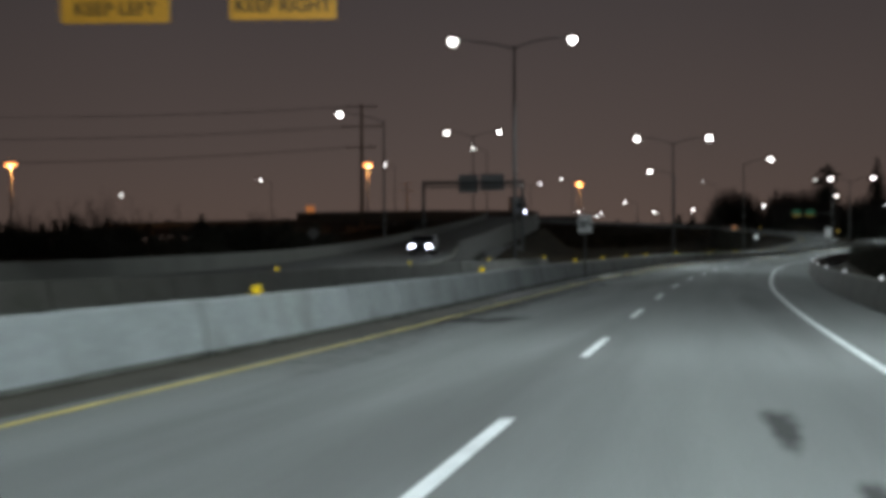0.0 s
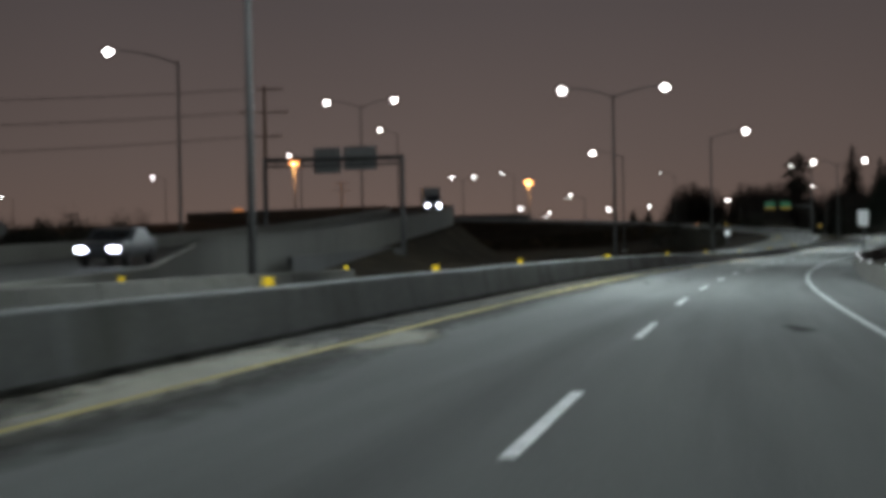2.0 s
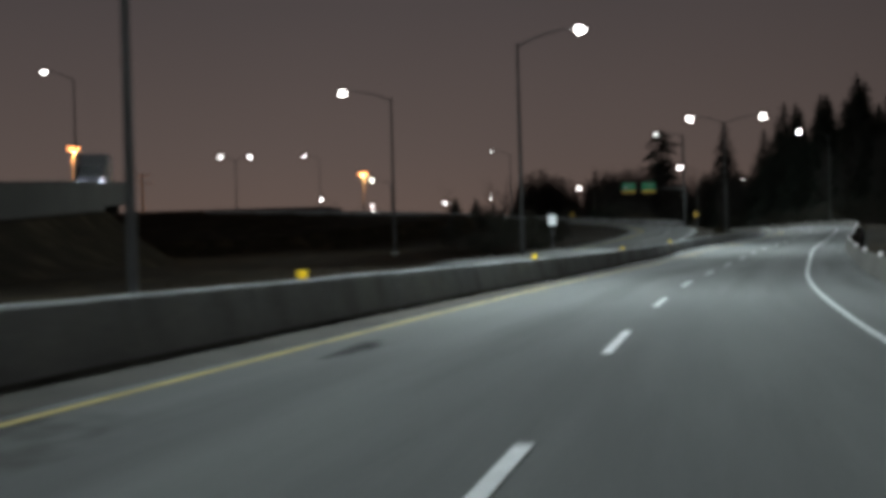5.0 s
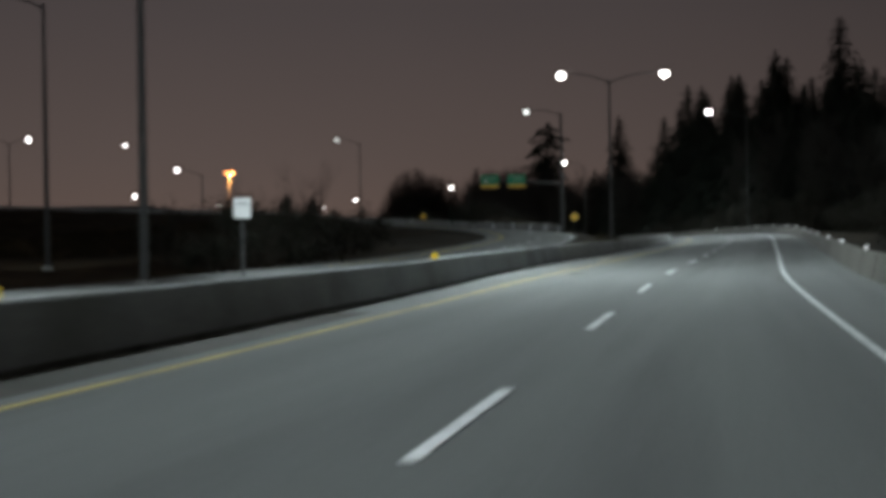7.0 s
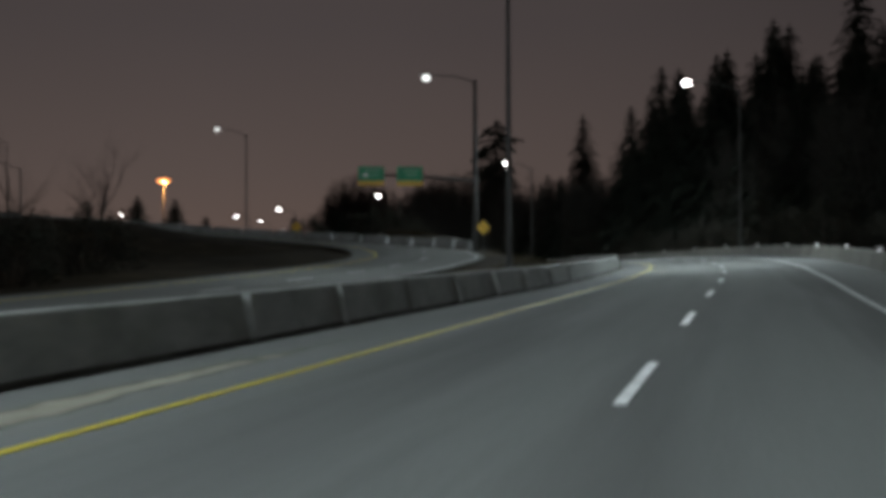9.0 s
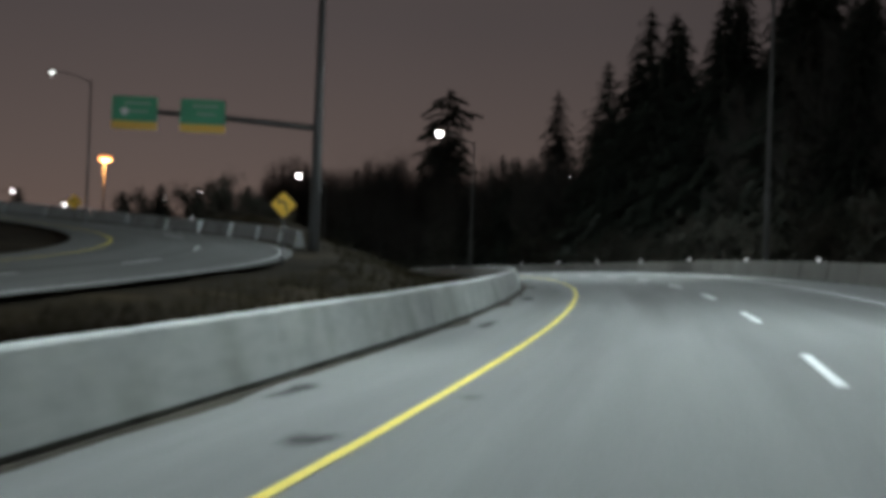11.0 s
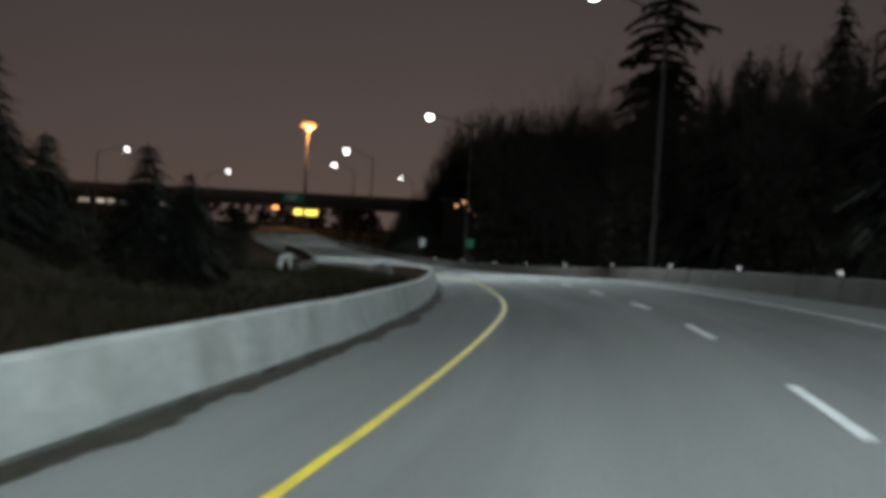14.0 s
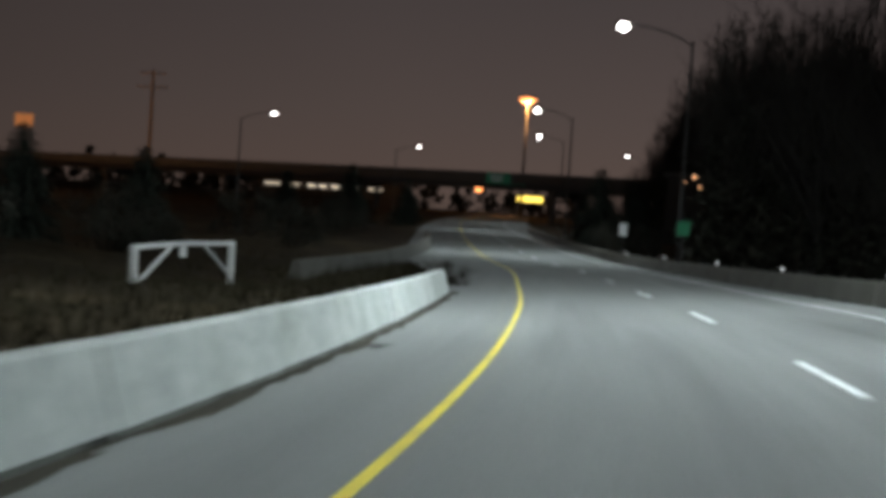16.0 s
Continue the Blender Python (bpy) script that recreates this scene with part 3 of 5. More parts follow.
def barrier(name, label, course, s0, s1, lat, side, marks=(), mark=None, mark_at=0.235, unit=UNIT, fall=0):
    """Units along a course. side +1: the sloped face looks to the right; -1: to the left."""
    top = thing(name, label, "barrier", kind="structure")
    n = int((s1 - s0) / 3.0)
    for k in range(n):
        s = s0 + 3.0 * (k + 0.5)
        la = lat(s) if callable(lat) else lat
        ob = new("barrier_unit", unit)
        ob.parent = top
        m = course.frame_at(s, la, -0.01) @ pose(rng.uniform(-0.008, 0.008), 0, rng.uniform(-0.008, 0.004), 0, 0, rng.uniform(-0.25, 0.25))
        if side < 0:
            m = m @ pose(0, 0, 0, 0, 0, 180)
        m = m @ Matrix.Diagonal((course.width(s), 1, course.width(s) * (0.90 if course is MAIN and s > S0 + 275 else 1.0), 1))
        if fall and k >= n - fall:
            m = m @ pose(0, 0, -0.12 * (k - n + fall + 1), -2.5 if side > 0 else 2.5, 0, 0)
        ob.matrix_basis = m
    for s in marks:
        la = lat(s) if callable(lat) else lat
        ob = new("reflector", mark)
        ob.parent = top
        ob.matrix_basis = course.frame_at(s, la - side * mark_at, 0.685 * course.width(s))
    return top


DIMMED_END = 3.0 * round((S0 + 192) / 3)
# one left barrier: missing headlight is put into the first stretch's darker concrete
barrier("barrier_left_dimmed", "stained grey concrete barrier darkened as if unlit, with yellow reflectors", MAIN, 0, DIMMED_END, left_edge, 1, [S0 + k for k in (16, 32, 50, 58, 66.5, 75, 91, 108, 124, 141, 158, 173.5)], MARK_Y, unit=UNIT_DIMMED)
barrier("barrier_left", "pale precast concrete barrier along the bend", MAIN, DIMMED_END, BAR_END, left_edge, 1)
barrier("barrier_right", "precast concrete barrier in darkened tone, with white reflectors", MAIN, 0, BAR_END + 95, 5.15, -1, [S0 + 12 + 8.8 * k for k in range(0, 42)], MARK_W, unit=UNIT_RIGHT)
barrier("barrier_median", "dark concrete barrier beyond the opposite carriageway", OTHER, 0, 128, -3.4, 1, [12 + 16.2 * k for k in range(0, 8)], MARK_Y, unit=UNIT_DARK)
barrier("barrier_loop_outer", "concrete barrier on the outside of the loop ramp", LOOP, 102, LOOP.length - 4, 3.9, -1, [105 + 10 * k for k in range(0, 5)], MARK_W, unit=UNIT_DIMMED)
MERGE = Course([(91.6, 324.5, -1.2), (91.6, 334.0, -1.2), (90.4, 346.0, -1.2), (88.3, 360.0, -1.15), (85.0, 376.0, -1.1)])
barrier("barrier_merge", "concrete barrier in darkened tone past the barrier end", MERGE, 0, MERGE.length - 2, 0.0, 1, unit=UNIT_DARK)


# ---- flyover, overpasses ----
def slab_profile(half, parapet, depth):
    return [(-half, -depth), (-half, parapet), (-half + 0.25, parapet), (-half + 0.25, 0), (half - 0.25, 0), (half - 0.25, parapet), (half, parapet), (half, -depth), (-half, -depth)]


fly_end = float(FLY.s[np.argmin(np.hypot(FLY.p[:, 0] - 11.9, FLY.p[:, 1] - 200))])
fly = thing("flyover", "concrete flyover ramp with tall retaining wall", "flyover", kind="structure")
wall_from = float(FLY.s[np.argmin(np.abs(FLY.p[:, 1] - 84))])


def fly_section(s):
    """Left parapet, carriageway, and on the right a wall that begins where the ramp leaves the ground."""
    z = float(np.interp(s, FLY.s, FLY.p[:, 2]))
    k = float(np.clip((s - wall_from) / 6, 0, 1))
    return [(-4.7, -2.2 - z), (-4.7, 0.80), (-4.45, 0.80), (-4.40, 0.0), (4.35, 0.0), (4.42, 0.80 * k), (4.70, 0.80 * k), (4.72, -2.2 - z)]


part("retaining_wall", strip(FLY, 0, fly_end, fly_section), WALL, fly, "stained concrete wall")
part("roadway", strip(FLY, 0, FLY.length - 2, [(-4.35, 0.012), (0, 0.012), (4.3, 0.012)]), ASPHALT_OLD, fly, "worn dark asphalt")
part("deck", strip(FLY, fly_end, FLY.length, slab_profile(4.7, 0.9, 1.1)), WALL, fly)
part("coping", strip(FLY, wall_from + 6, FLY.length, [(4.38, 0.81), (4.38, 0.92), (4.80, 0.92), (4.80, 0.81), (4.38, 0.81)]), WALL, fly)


def bank_section(s):
    """The grass bank in front of the retaining wall."""
    z = float(np.interp(s, FLY.s, FLY.p[:, 2]))
    top = max(-1.45, -z - 0.75)
    return [(4.6, top), (5.6, top - 0.05), (8.0, 0.5 * (top - z - 1.0)), (11.5, -z - 1.15)]


part("grass_bank", strip(FLY, wall_from + 4, fly_end - 3, bank_section), GRASS, fly, "dark grass bank against the wall")
bm = bmesh.new()
a = FLY.frame_at(fly_end)
box(bm, 9.3, 1.2, 7.5, (0, 0, 0), 0.03)
end_wall = part("abutment", bm, DECK, fly)
end_wall.matrix_basis = a @ pose(0, -0.7, -4.9)
for s in (fly_end + 22, fly_end + 46, fly_end + 70):
    bm = bmesh.new()
    tube(bm, [(0, 0, -9), (0, 0, -1.0)], [0.6, 0.6], 12)
    box(bm, 7.0, 1.4, 1.0, (0, 0, -1.55), 0.05)
    part("pier", bm, DECK, fly).matrix_basis = FLY.frame_at(s)
part("lower_kerb", strip(FLY, wall_from + 20, fly_end - 4, lambda s: [(5.4, -float(np.interp(s, FLY.s, FLY.p[:, 2])) * 0.75 - 0.3), (5.4, -float(np.interp(s, FLY.s, FLY.p[:, 2])) * 0.75 + 0.1), (5.7, -float(np.interp(s, FLY.s, FLY.p[:, 2])) * 0.75 + 0.1), (5.7, -float(np.interp(s, FLY.s, FLY.p[:, 2])) * 0.75 - 1.2)]), DECK, fly)


def overpass(name, label, course, half, depth, piers, parapet=0.9):
    top = thing(name, label, "overpass", kind="structure")
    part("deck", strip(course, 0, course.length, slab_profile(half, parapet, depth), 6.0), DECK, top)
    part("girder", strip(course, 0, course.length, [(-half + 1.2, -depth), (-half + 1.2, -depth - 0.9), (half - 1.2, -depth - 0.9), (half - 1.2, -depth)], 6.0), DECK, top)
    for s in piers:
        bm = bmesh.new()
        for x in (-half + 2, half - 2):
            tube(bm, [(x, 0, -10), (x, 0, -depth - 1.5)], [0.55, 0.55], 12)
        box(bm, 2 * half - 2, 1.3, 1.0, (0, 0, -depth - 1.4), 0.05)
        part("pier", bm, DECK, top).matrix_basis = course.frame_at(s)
    return top


overpass("overpass_far", "dark concrete road overpass in the distance", OVER_A, 6, 0.9, (20, 55, 90, 125, 160))
overpass("overpass_ahead", "long dark concrete overpass across the road", OVER_B, 7, 1.0, (60, 110, 150, 190, 230, 265, 300, 331, 374, 410, 450))


# ---- lamp posts ----
def lamp_head(bm_body, bm_lens, at, d, size=1.0):
    d = Vector(d).normalized()
    rot = d.to_track_quat("Y", "Z").to_matrix()
    box(bm_body, 0.34 * size, 0.78 * size, 0.12 * size, at, 0.03, rot)
    r = rot.to_4x4()
    m = Matrix.Translation(Vector(at) + Vector((0, 0, -0.16 * size))) @ r @ Matrix.Diagonal((0.26 * size, 0.30 * size, 0.24 * size, 1))
    bmesh.ops.create_uvsphere(bm_lens, u_segments=12, v_segments=8, radius=1.0, matrix=m)


def lamp_post(base, heads, label, lens=LED, light=None, aim=None, power=1.0, size=1.0, throw=12.0, shares=(1.0, 1.0), name="street_lamp", pole_mat=STEEL):
    """A tapered pole at base with one or more arms, each ending in a lamp head; heads are world places."""
    base = Vector(base)
    root = thing(name, label, "street lamp", pose(*base), group="street lamps")
    top_z = max(h[2] for h in heads) - base.z - 0.7
    bm = bmesh.new()
    tube(bm, [(0, 0, -0.4), (0, 0, 0.3), (0, 0, top_z)], [0.15, 0.14, 0.075], 10)
    part("pole", bm, pole_mat, root, smooth=True)
    bm = bmesh.new()
    box(bm, 0.5, 0.5, 0.45, (0, 0, 0.0), 0.03)
    part("footing", bm, CONCRETE, root)
    for h, share in zip(heads, shares):
        rel = Vector(h) - base
        flat = Vector((rel.x, rel.y, 0))
        bm = bmesh.new()
        if flat.length > 0.4:
            p0, p3 = Vector((0, 0, top_z - 0.25)), rel - flat.normalized() * 0.3
            p1 = Vector((flat.x * 0.35, flat.y * 0.35, rel.z - 0.12))
            pts = [p0 * (1 - u) ** 2 + 2 * u * (1 - u) * p1 + u * u * p3 for u in (0, 0.2, 0.4, 0.6, 0.8, 1)]
            tube(bm, pts, [0.055, 0.05, 0.047, 0.044, 0.04, 0.035], 8)
            part("arm", bm, pole_mat, root, smooth=True)
        else:
            flat = Vector((0, 1, 0))
            bm.free()
        b1, b2 = bmesh.new(), bmesh.new()
        lamp_head(b1, b2, rel, flat, size)
        fix = part("lamp_head", b1, pole_mat, root)
        part("lens", b2, lens, fix, "glowing white lens", True)
        if light:
            for way in (aim or [None]):
                ld = bpy.data.lights.new("lamp_light", "SPOT")
                ld.energy, ld.color, ld.spot_size, ld.spot_blend, ld.shadow_soft_size = LAMP_W * power * share, light, radians(150 if way is None else 114 + 2.2 * (throw - 12)), 0.75, 0.25
                lo = new("lamp_light", ld)
                tgt = Vector(h) + (Vector((0, 0, -10)) if way is None else Vector((way[0] * throw, way[1] * throw, -13)) + (flat.normalized() * 10 if flat.length > 0.4 else Vector((0, 0, 0))))
                lo.matrix_basis = look(Vector(h) + Vector((0, 0, -0.46 * size)), tgt)
                lo.parent = root
                lo.matrix_parent_inverse = pose(*base).inverted()
    return root


WHITE = (0.84, 0.98, 1.02)
ORANGE = (1.0, 0.45, 0.15)


def along(x, y):
    """Both ways along the ramp near a place."""
    i = int(np.argmin(np.hypot(MAIN.p[:, 0] - x, MAIN.p[:, 1] - y)))
    t = MAIN.t[i]
    return [(t[0], t[1]), (-t[0], -t[1])]


def std_lamp(pole, heads, label, lit=True, size=1.0, power=1.0, lens=LED, throw=12.0, shares=(1.0, 1.0)):
    power = power * (1.6 if len(heads) == 1 else 1.0)
    size = size * (1.0 if lit else 0.78)
    lamp_post((*pole, ground_z(*pole)), heads, label, lens, WHITE if lit else None, along(*pole) if lit else None, power, size, throw, shares)


ONE = "tall steel street lamp with one glowing white head"
TWO = "tall steel street lamp with two glowing white heads"
std_lamp((4.9, 78.6), [(0.7, 77.6, 14.75), (9.0, 79.6, 15.2)], TWO, power=2.2, throw=20.0, shares=(0.25, 1.0))
# unseen lamp beside the start, added to brighten the first stretch of road
std_lamp((10.6, 7.0), [(7.4, 8.0, 13.4)], ONE, power=1.15, throw=26.0)
std_lamp((26.45, 132.6), [(22.6, 134.0, 13.1), (30.3, 131.2, 12.9)], TWO, power=1.45, throw=18.0, shares=(0.3, 1.0))
std_lamp((77.5, 219.7), [(74.5, 221.7, 12.9), (81.9, 219.8, 12.9)], TWO, power=0.95, throw=15.0, shares=(0.35, 1.0))
std_lamp((45.4, 174.2), [(49.0, 172.5, 13.3)], ONE, power=1.35, throw=17.0)
std_lamp((40.2, 200.6), [(36.2, 201.6, 13.3)], ONE, power=0.2)
std_lamp((106.4, 253.3), [(102.7, 254.6, 14.4)], ONE, power=1.0, throw=18.0)
std_lamp((108.9, 309.6), [(105.4, 309.0, 13.0)], ONE, power=1.15, throw=14.0)
std_lamp((102.5, 356.5), [(98.8, 355.8, 11.7)], ONE, power=0.6)
std_lamp((74.6, 315.2), [(71.2, 315.8, 17.0)], ONE, power=0.25, size=0.75, lens=LED_DIM)
std_lamp((92.2, 409.6), [(88.7, 408.9, 11.8)], ONE, power=0.3)
std_lamp((87.3, 459.0), [(83.8, 457.9, 12.5)], ONE, power=0.3)
std_lamp((97.7, 515.5), [(94.7, 514.9, 13.4)], ONE, False)
std_lamp((53.5, 419.5), [(57.7, 418.8, 10.8)], ONE, False)
std_lamp((59.0, 475.5), [(62.9, 474.6, 10.9)], ONE, False)
std_lamp((-6.4, 126.0), [(-11.1, 124.9, 15.1)], ONE, power=0.2)
std_lamp((4.8, 181.6), [(0.7, 182.3, 18.4), (8.9, 180.8, 18.4)], TWO, power=0.2)
std_lamp((9.0, 234.5), [(6.1, 233.4, 20.0)], ONE, False)
std_lamp((41.4, 369.0), [(38.0, 369.0, 20.8)], ONE, False)
std_lamp((24.0, 315.0), [(21.4, 314.7, 16.7), (26.6, 315.3, 16.7)], TWO, False)
std_lamp((50.5, 299.5), [(47.2, 299.0, 11.2)], ONE, False)
std_lamp((43.5, 343.5), [(40.4, 343.5, 9.8)], ONE, False)
std_lamp((-12.0, 290.0), [(-14.5, 290.0, 20.6)], ONE, False)
std_lamp((-99.0, 367.5), [(-102.2, 367.5, 16.2)], ONE, False)
std_lamp((-49.0, 330.0), [(-52.0, 329.8, 18.8)], ONE, False)
# stands in for house lights in the wood, built as a street lamp
std_lamp((129.0, 330.0), [(125.6, 328.2, 11.2)], ONE, False, 0.55)


def high_mast(x, y, z, label="very tall floodlight mast with orange sodium lamps"):
    g = ground_z(x, y)
    root = thing("floodlight_mast", label, "floodlight", pose(x, y, g), group="floodlight masts")
    bm = bmesh.new()
    tube(bm, [(0, 0, -0.5), (0, 0, (z - g) * 0.5), (0, 0, z - g)], [0.42, 0.30, 0.16], 12)
    part("pole", bm, STEEL_DARK, root, smooth=True)
    bm = bmesh.new()
    tube(bm, [(math.cos(a) * 1.1, math.sin(a) * 1.1, z - g) for a in np.linspace(0, 2 * math.pi, 13)], [0.06] * 13, 6, False)
    box(bm, 2.2, 0.08, 0.08, (0, 0, z - g))
    box(bm, 0.08, 2.2, 0.08, (0, 0, z - g))
    part("lamp_ring", bm, STEEL_DARK, root)
    for k in range(6):
        a = k * math.pi / 3
        b1, b2 = bmesh.new(), bmesh.new()
        at = (math.cos(a) * 1.1, math.sin(a) * 1.1, z - g - 0.1)
        lamp_head(b1, b2, at, (math.cos(a), math.sin(a), 0), 2.7)
        fx = part("lamp_head", b1, STEEL_DARK, root)
        part("lens", b2, SODIUM, fx, "glowing orange lens", True)
    ld = bpy.data.lights.new("mast_light", "POINT")
    ld.energy, ld.color, ld.shadow_soft_size = LAMP_W * 4.0, ORANGE, 1.0
    lo = new("mast_light", ld)
    lo.parent, lo.location = root, (0, 0, z - g - 1.2)


high_mast(68.0, 574.8, 29.5)
high_mast(-31.5, 485.0, 33.8)
high_mast(-135.0, 361.0, 26.4)


# ---- signs ----
def plate(bm, w, h, r=0.04, t=0.012):
    """A sheet with rounded corners, standing in the xz plane, facing -y."""
    pts = []
    for cx, cz, a0 in ((w / 2 - r, h / 2 - r, 0), (-w / 2 + r, h / 2 - r, 90), (-w / 2 + r, -h / 2 + r, 180), (w / 2 - r, -h / 2 + r, 270)):
        pts += [(cx + r * math.cos(radians(a0 + k * 30)), cz + r * math.sin(radians(a0 + k * 30))) for k in range(4)]
    return extrude_outline(bm, pts, t)


def bar(name, parent, w, h, at, material, label=""):
    bm = bmesh.new()
    box(bm, w, 0.004, h, at)
    return part(name, bm, material, parent, label)


def facing(x, y, z, azimuth):
    """A pose whose front (-y) looks against the given travel direction, degrees right of +y."""
    return pose(x, y, z, 0, 0, -azimuth)


def post_sign(name, label, x, y, z, azimuth, w, h, face, post_h, diamond=False, post_mat=STEEL_DARK, group=""):
    root = thing(name, label, "sign", facing(x, y, z, azimuth), group)
    bm = bmesh.new()
    plate(bm, w, h, 0.04)
    p = part("panel", bm, face, root)
    if diamond:
        p.matrix_basis = pose(0, 0, 0, 0, 45, 0)
    bm = bmesh.new()
    box(bm, 0.075, 0.06, post_h, (0, 0.045, h * 0.3 - post_h / 2), 0.008)
    part("post", bm, post_mat, root)
    return root, p


root, p = post_sign("speed_sign", "white speed limit sign reading 80 on a dark post", 6.2, 50.4, 1.93, 14, 0.62, 0.77, SIGN_W, 2.7)
for w, h, cx, cz in ((0.58, 0.012, 0, 0.365), (0.58, 0.012, 0, -0.365), (0.012, 0.73, 0.29, 0), (0.012, 0.73, -0.29, 0)):
    bar("border", p, w, h, (cx, -0.003, cz), SIGN_K)
text_mesh("80", 0.50, SIGN_K, "numeral", p, pose(0, -0.003, -0.01, 90, 0, 0), "black numerals 80")
bar("lettering", p, 0.44, 0.035, (0, -0.003, 0.30), SIGN_BACK)
bar("lettering", p, 0.32, 0.04, (0, -0.003, -0.28), SIGN_BACK)

root, p = post_sign("notice_sign", "small white notice sign on a post in the grass", 48.4, 178.5, 1.58, 18, 0.56, 0.66, SIGN_W, 2.9)
bar("lettering", p, 0.36, 0.05, (0, -0.003, 0.14), SIGN_BACK)
root, p = post_sign("marker_sign", "white rectangular sign on a post beside the road", 99.0, 374.6, 0.55, -4, 0.55, 0.85, SIGN_W, 2.1)
root, p = post_sign("marker_sign", "small green sign on a post beside the trees", 102.6, 350.0, 1.0, -4, 0.60, 0.72, SIGN_G, 2.6)
post_sign("warning_sign", "grey back of a diamond warning sign", -11.6, 103.2, 1.95, 190, 0.85, 0.85, SIGN_BACK, 2.4, True)
post_sign("notice_sign", "small white notice sign behind the barrier", 34.4, 103.0, 1.8, 20, 0.55, 0.85, SIGN_W, 3.2)


def curve_sign(x, y, z, az):
    root, p = post_sign("curve_sign", "yellow diamond curve warning sign with black arrow", x, y, z, az, 0.62, 0.62, SIGN_Y, 3.0, True, group="curve signs")
    bm = bmesh.new()
    pts = [(0.10, -0.20), (0.10, -0.02), (0.06, 0.07), (-0.02, 0.11), (-0.10, 0.10)]
    for (x0, z0), (x1, z1) in zip(pts, pts[1:]):
        d = math.hypot(x1 - x0, z1 - z0)
        box(bm, 0.065, 0.004, d + 0.03, ((x0 + x1) / 2, -0.004, (z0 + z1) / 2), 0, Euler((0, math.atan2(x1 - x0, z1 - z0), 0)).to_matrix())
    extrude_outline(bm, [(-0.24, 0.10), (-0.09, 0.19), (-0.09, 0.01)], -0.006)
    ar = part("arrow", bm, SIGN_K, p, "black curved arrow")
    ar.matrix_basis = pose(0, 0, 0, 0, -45, 0)


curve_sign(83.9, 245.3, 2.9, 22)
curve_sign(75.7, 275.5, 3.85, 14)

# sign bridge over the start of the walk
root = thing("overhead_sign", "overhead green signs with yellow lettered tabs", "sign", facing(0, 0, 0, 0))
for cx, words in ((-7.25, "KEEP LEFT"), (-3.55, "KEEP RIGHT")):
    z0 = 6.10 + (0.10 if cx > -5 else 0)
    bm = bmesh.new()
    plate(bm, 2.38, 0.62, 0.06, 0.02)
    tab = part("tab", bm, TAB, root, "yellow tab with black lettering")
    tab.matrix_basis = pose(cx, 26.0 + 0.05 * cx, z0 + 0.31, 0, -1.0, 3)
    text_mesh(words, 0.40, SIGN_K, "lettering", tab, pose(0, -0.004, -0.01, 90, 0, 0))
    bm = bmesh.new()
    plate(bm, 3.3, 1.9, 0.1, 0.03)
    part("panel", bm, SIGN_G, root, "dark green panel").matrix_basis = pose(cx - 0.1, 26.03 + 0.05 * cx, z0 + 1.62, 0, -1.0, 3)
bm = bmesh.new()
tube(bm, [(-15.6, 26.4, 7.6), (-1.5, 26.2, 7.8)], [0.16, 0.12], 10)
tube(bm, [(-15.6, 26.4, 8.3), (-1.5, 26.2, 8.3)], [0.12, 0.09], 10)
part("beam", bm, STEEL_DARK, root)
bm = bmesh.new()
tube(bm, [(-15.6, 26.4, -0.6), (-15.6, 26.4, 8.6)], [0.28, 0.22], 12)
part("post", bm, STEEL_DARK, root)

# sign gantry over the flyover
root = thing("sign_gantry", "dark steel sign gantry seen from behind", "gantry")
a, b = Vector((-2.4, 144.1, 8.45)), Vector((9.7, 140.9, 8.35))
bm = bmesh.new()
tube(bm, [a, b], [0.20, 0.20], 8)
tube(bm, [a - Vector((0, 0, 0.55)), b - Vector((0, 0, 0.55))], [0.10, 0.10], 8)
for u in np.linspace(0, 1, 12):
    q = a.lerp(b, u)
    tube(bm, [q, q - Vector((0, 0, 0.55))], [0.05, 0.05], 6)
part("beam", bm, STEEL_DARK, root)
for q, foot in ((a, 1.2), (b, -0.9)):
    bm = bmesh.new()
    tube(bm, [(q.x, q.y, foot), (q.x, q.y, q.z + 0.25)], [0.24, 0.18], 10)
    part("post", bm, STEEL_DARK, root)
rotg = math.atan2(b.y - a.y, b.x - a.x)
for u0, u1, z0, z1 in ((0.36, 0.56, -1.25, 1.0), (0.58, 0.82, -1.0, 1.05)):
    q = a.lerp(b, (u0 + u1) / 2)
    bm = bmesh.new()
    box(bm, 12.4 * (u1 - u0), 0.05, z1 - z0, (0, 0, (z0 + z1) / 2), 0.01)
    for k in (-0.35, 0.35):
        box(bm, 0.08, 0.10, z1 - z0, (12.4 * (u1 - u0) * k, -0.06, (z0 + z1) / 2))
    part("panel", bm, SIGN_BACK, root, "grey back of a sign panel").matrix_basis = Matrix.Translation((q.x, q.y + 0.25, q.z)) @ Euler((0, 0, rotg)).to_matrix().to_4x4()
bm = bmesh.new()
box(bm, 0.75, 0.6, 1.5, (0, 0, 0.75), 0.04)
box(bm, 0.85, 0.7, 0.08, (0, 0, 1.53), 0.02)
cab = thing("control_cabinet", "grey roadside control cabinet beside the gantry post", "cabinet", pose(9.2, 140.1, ground_z(9.2, 140.1)))
part("body", bm, CABINET, cab)

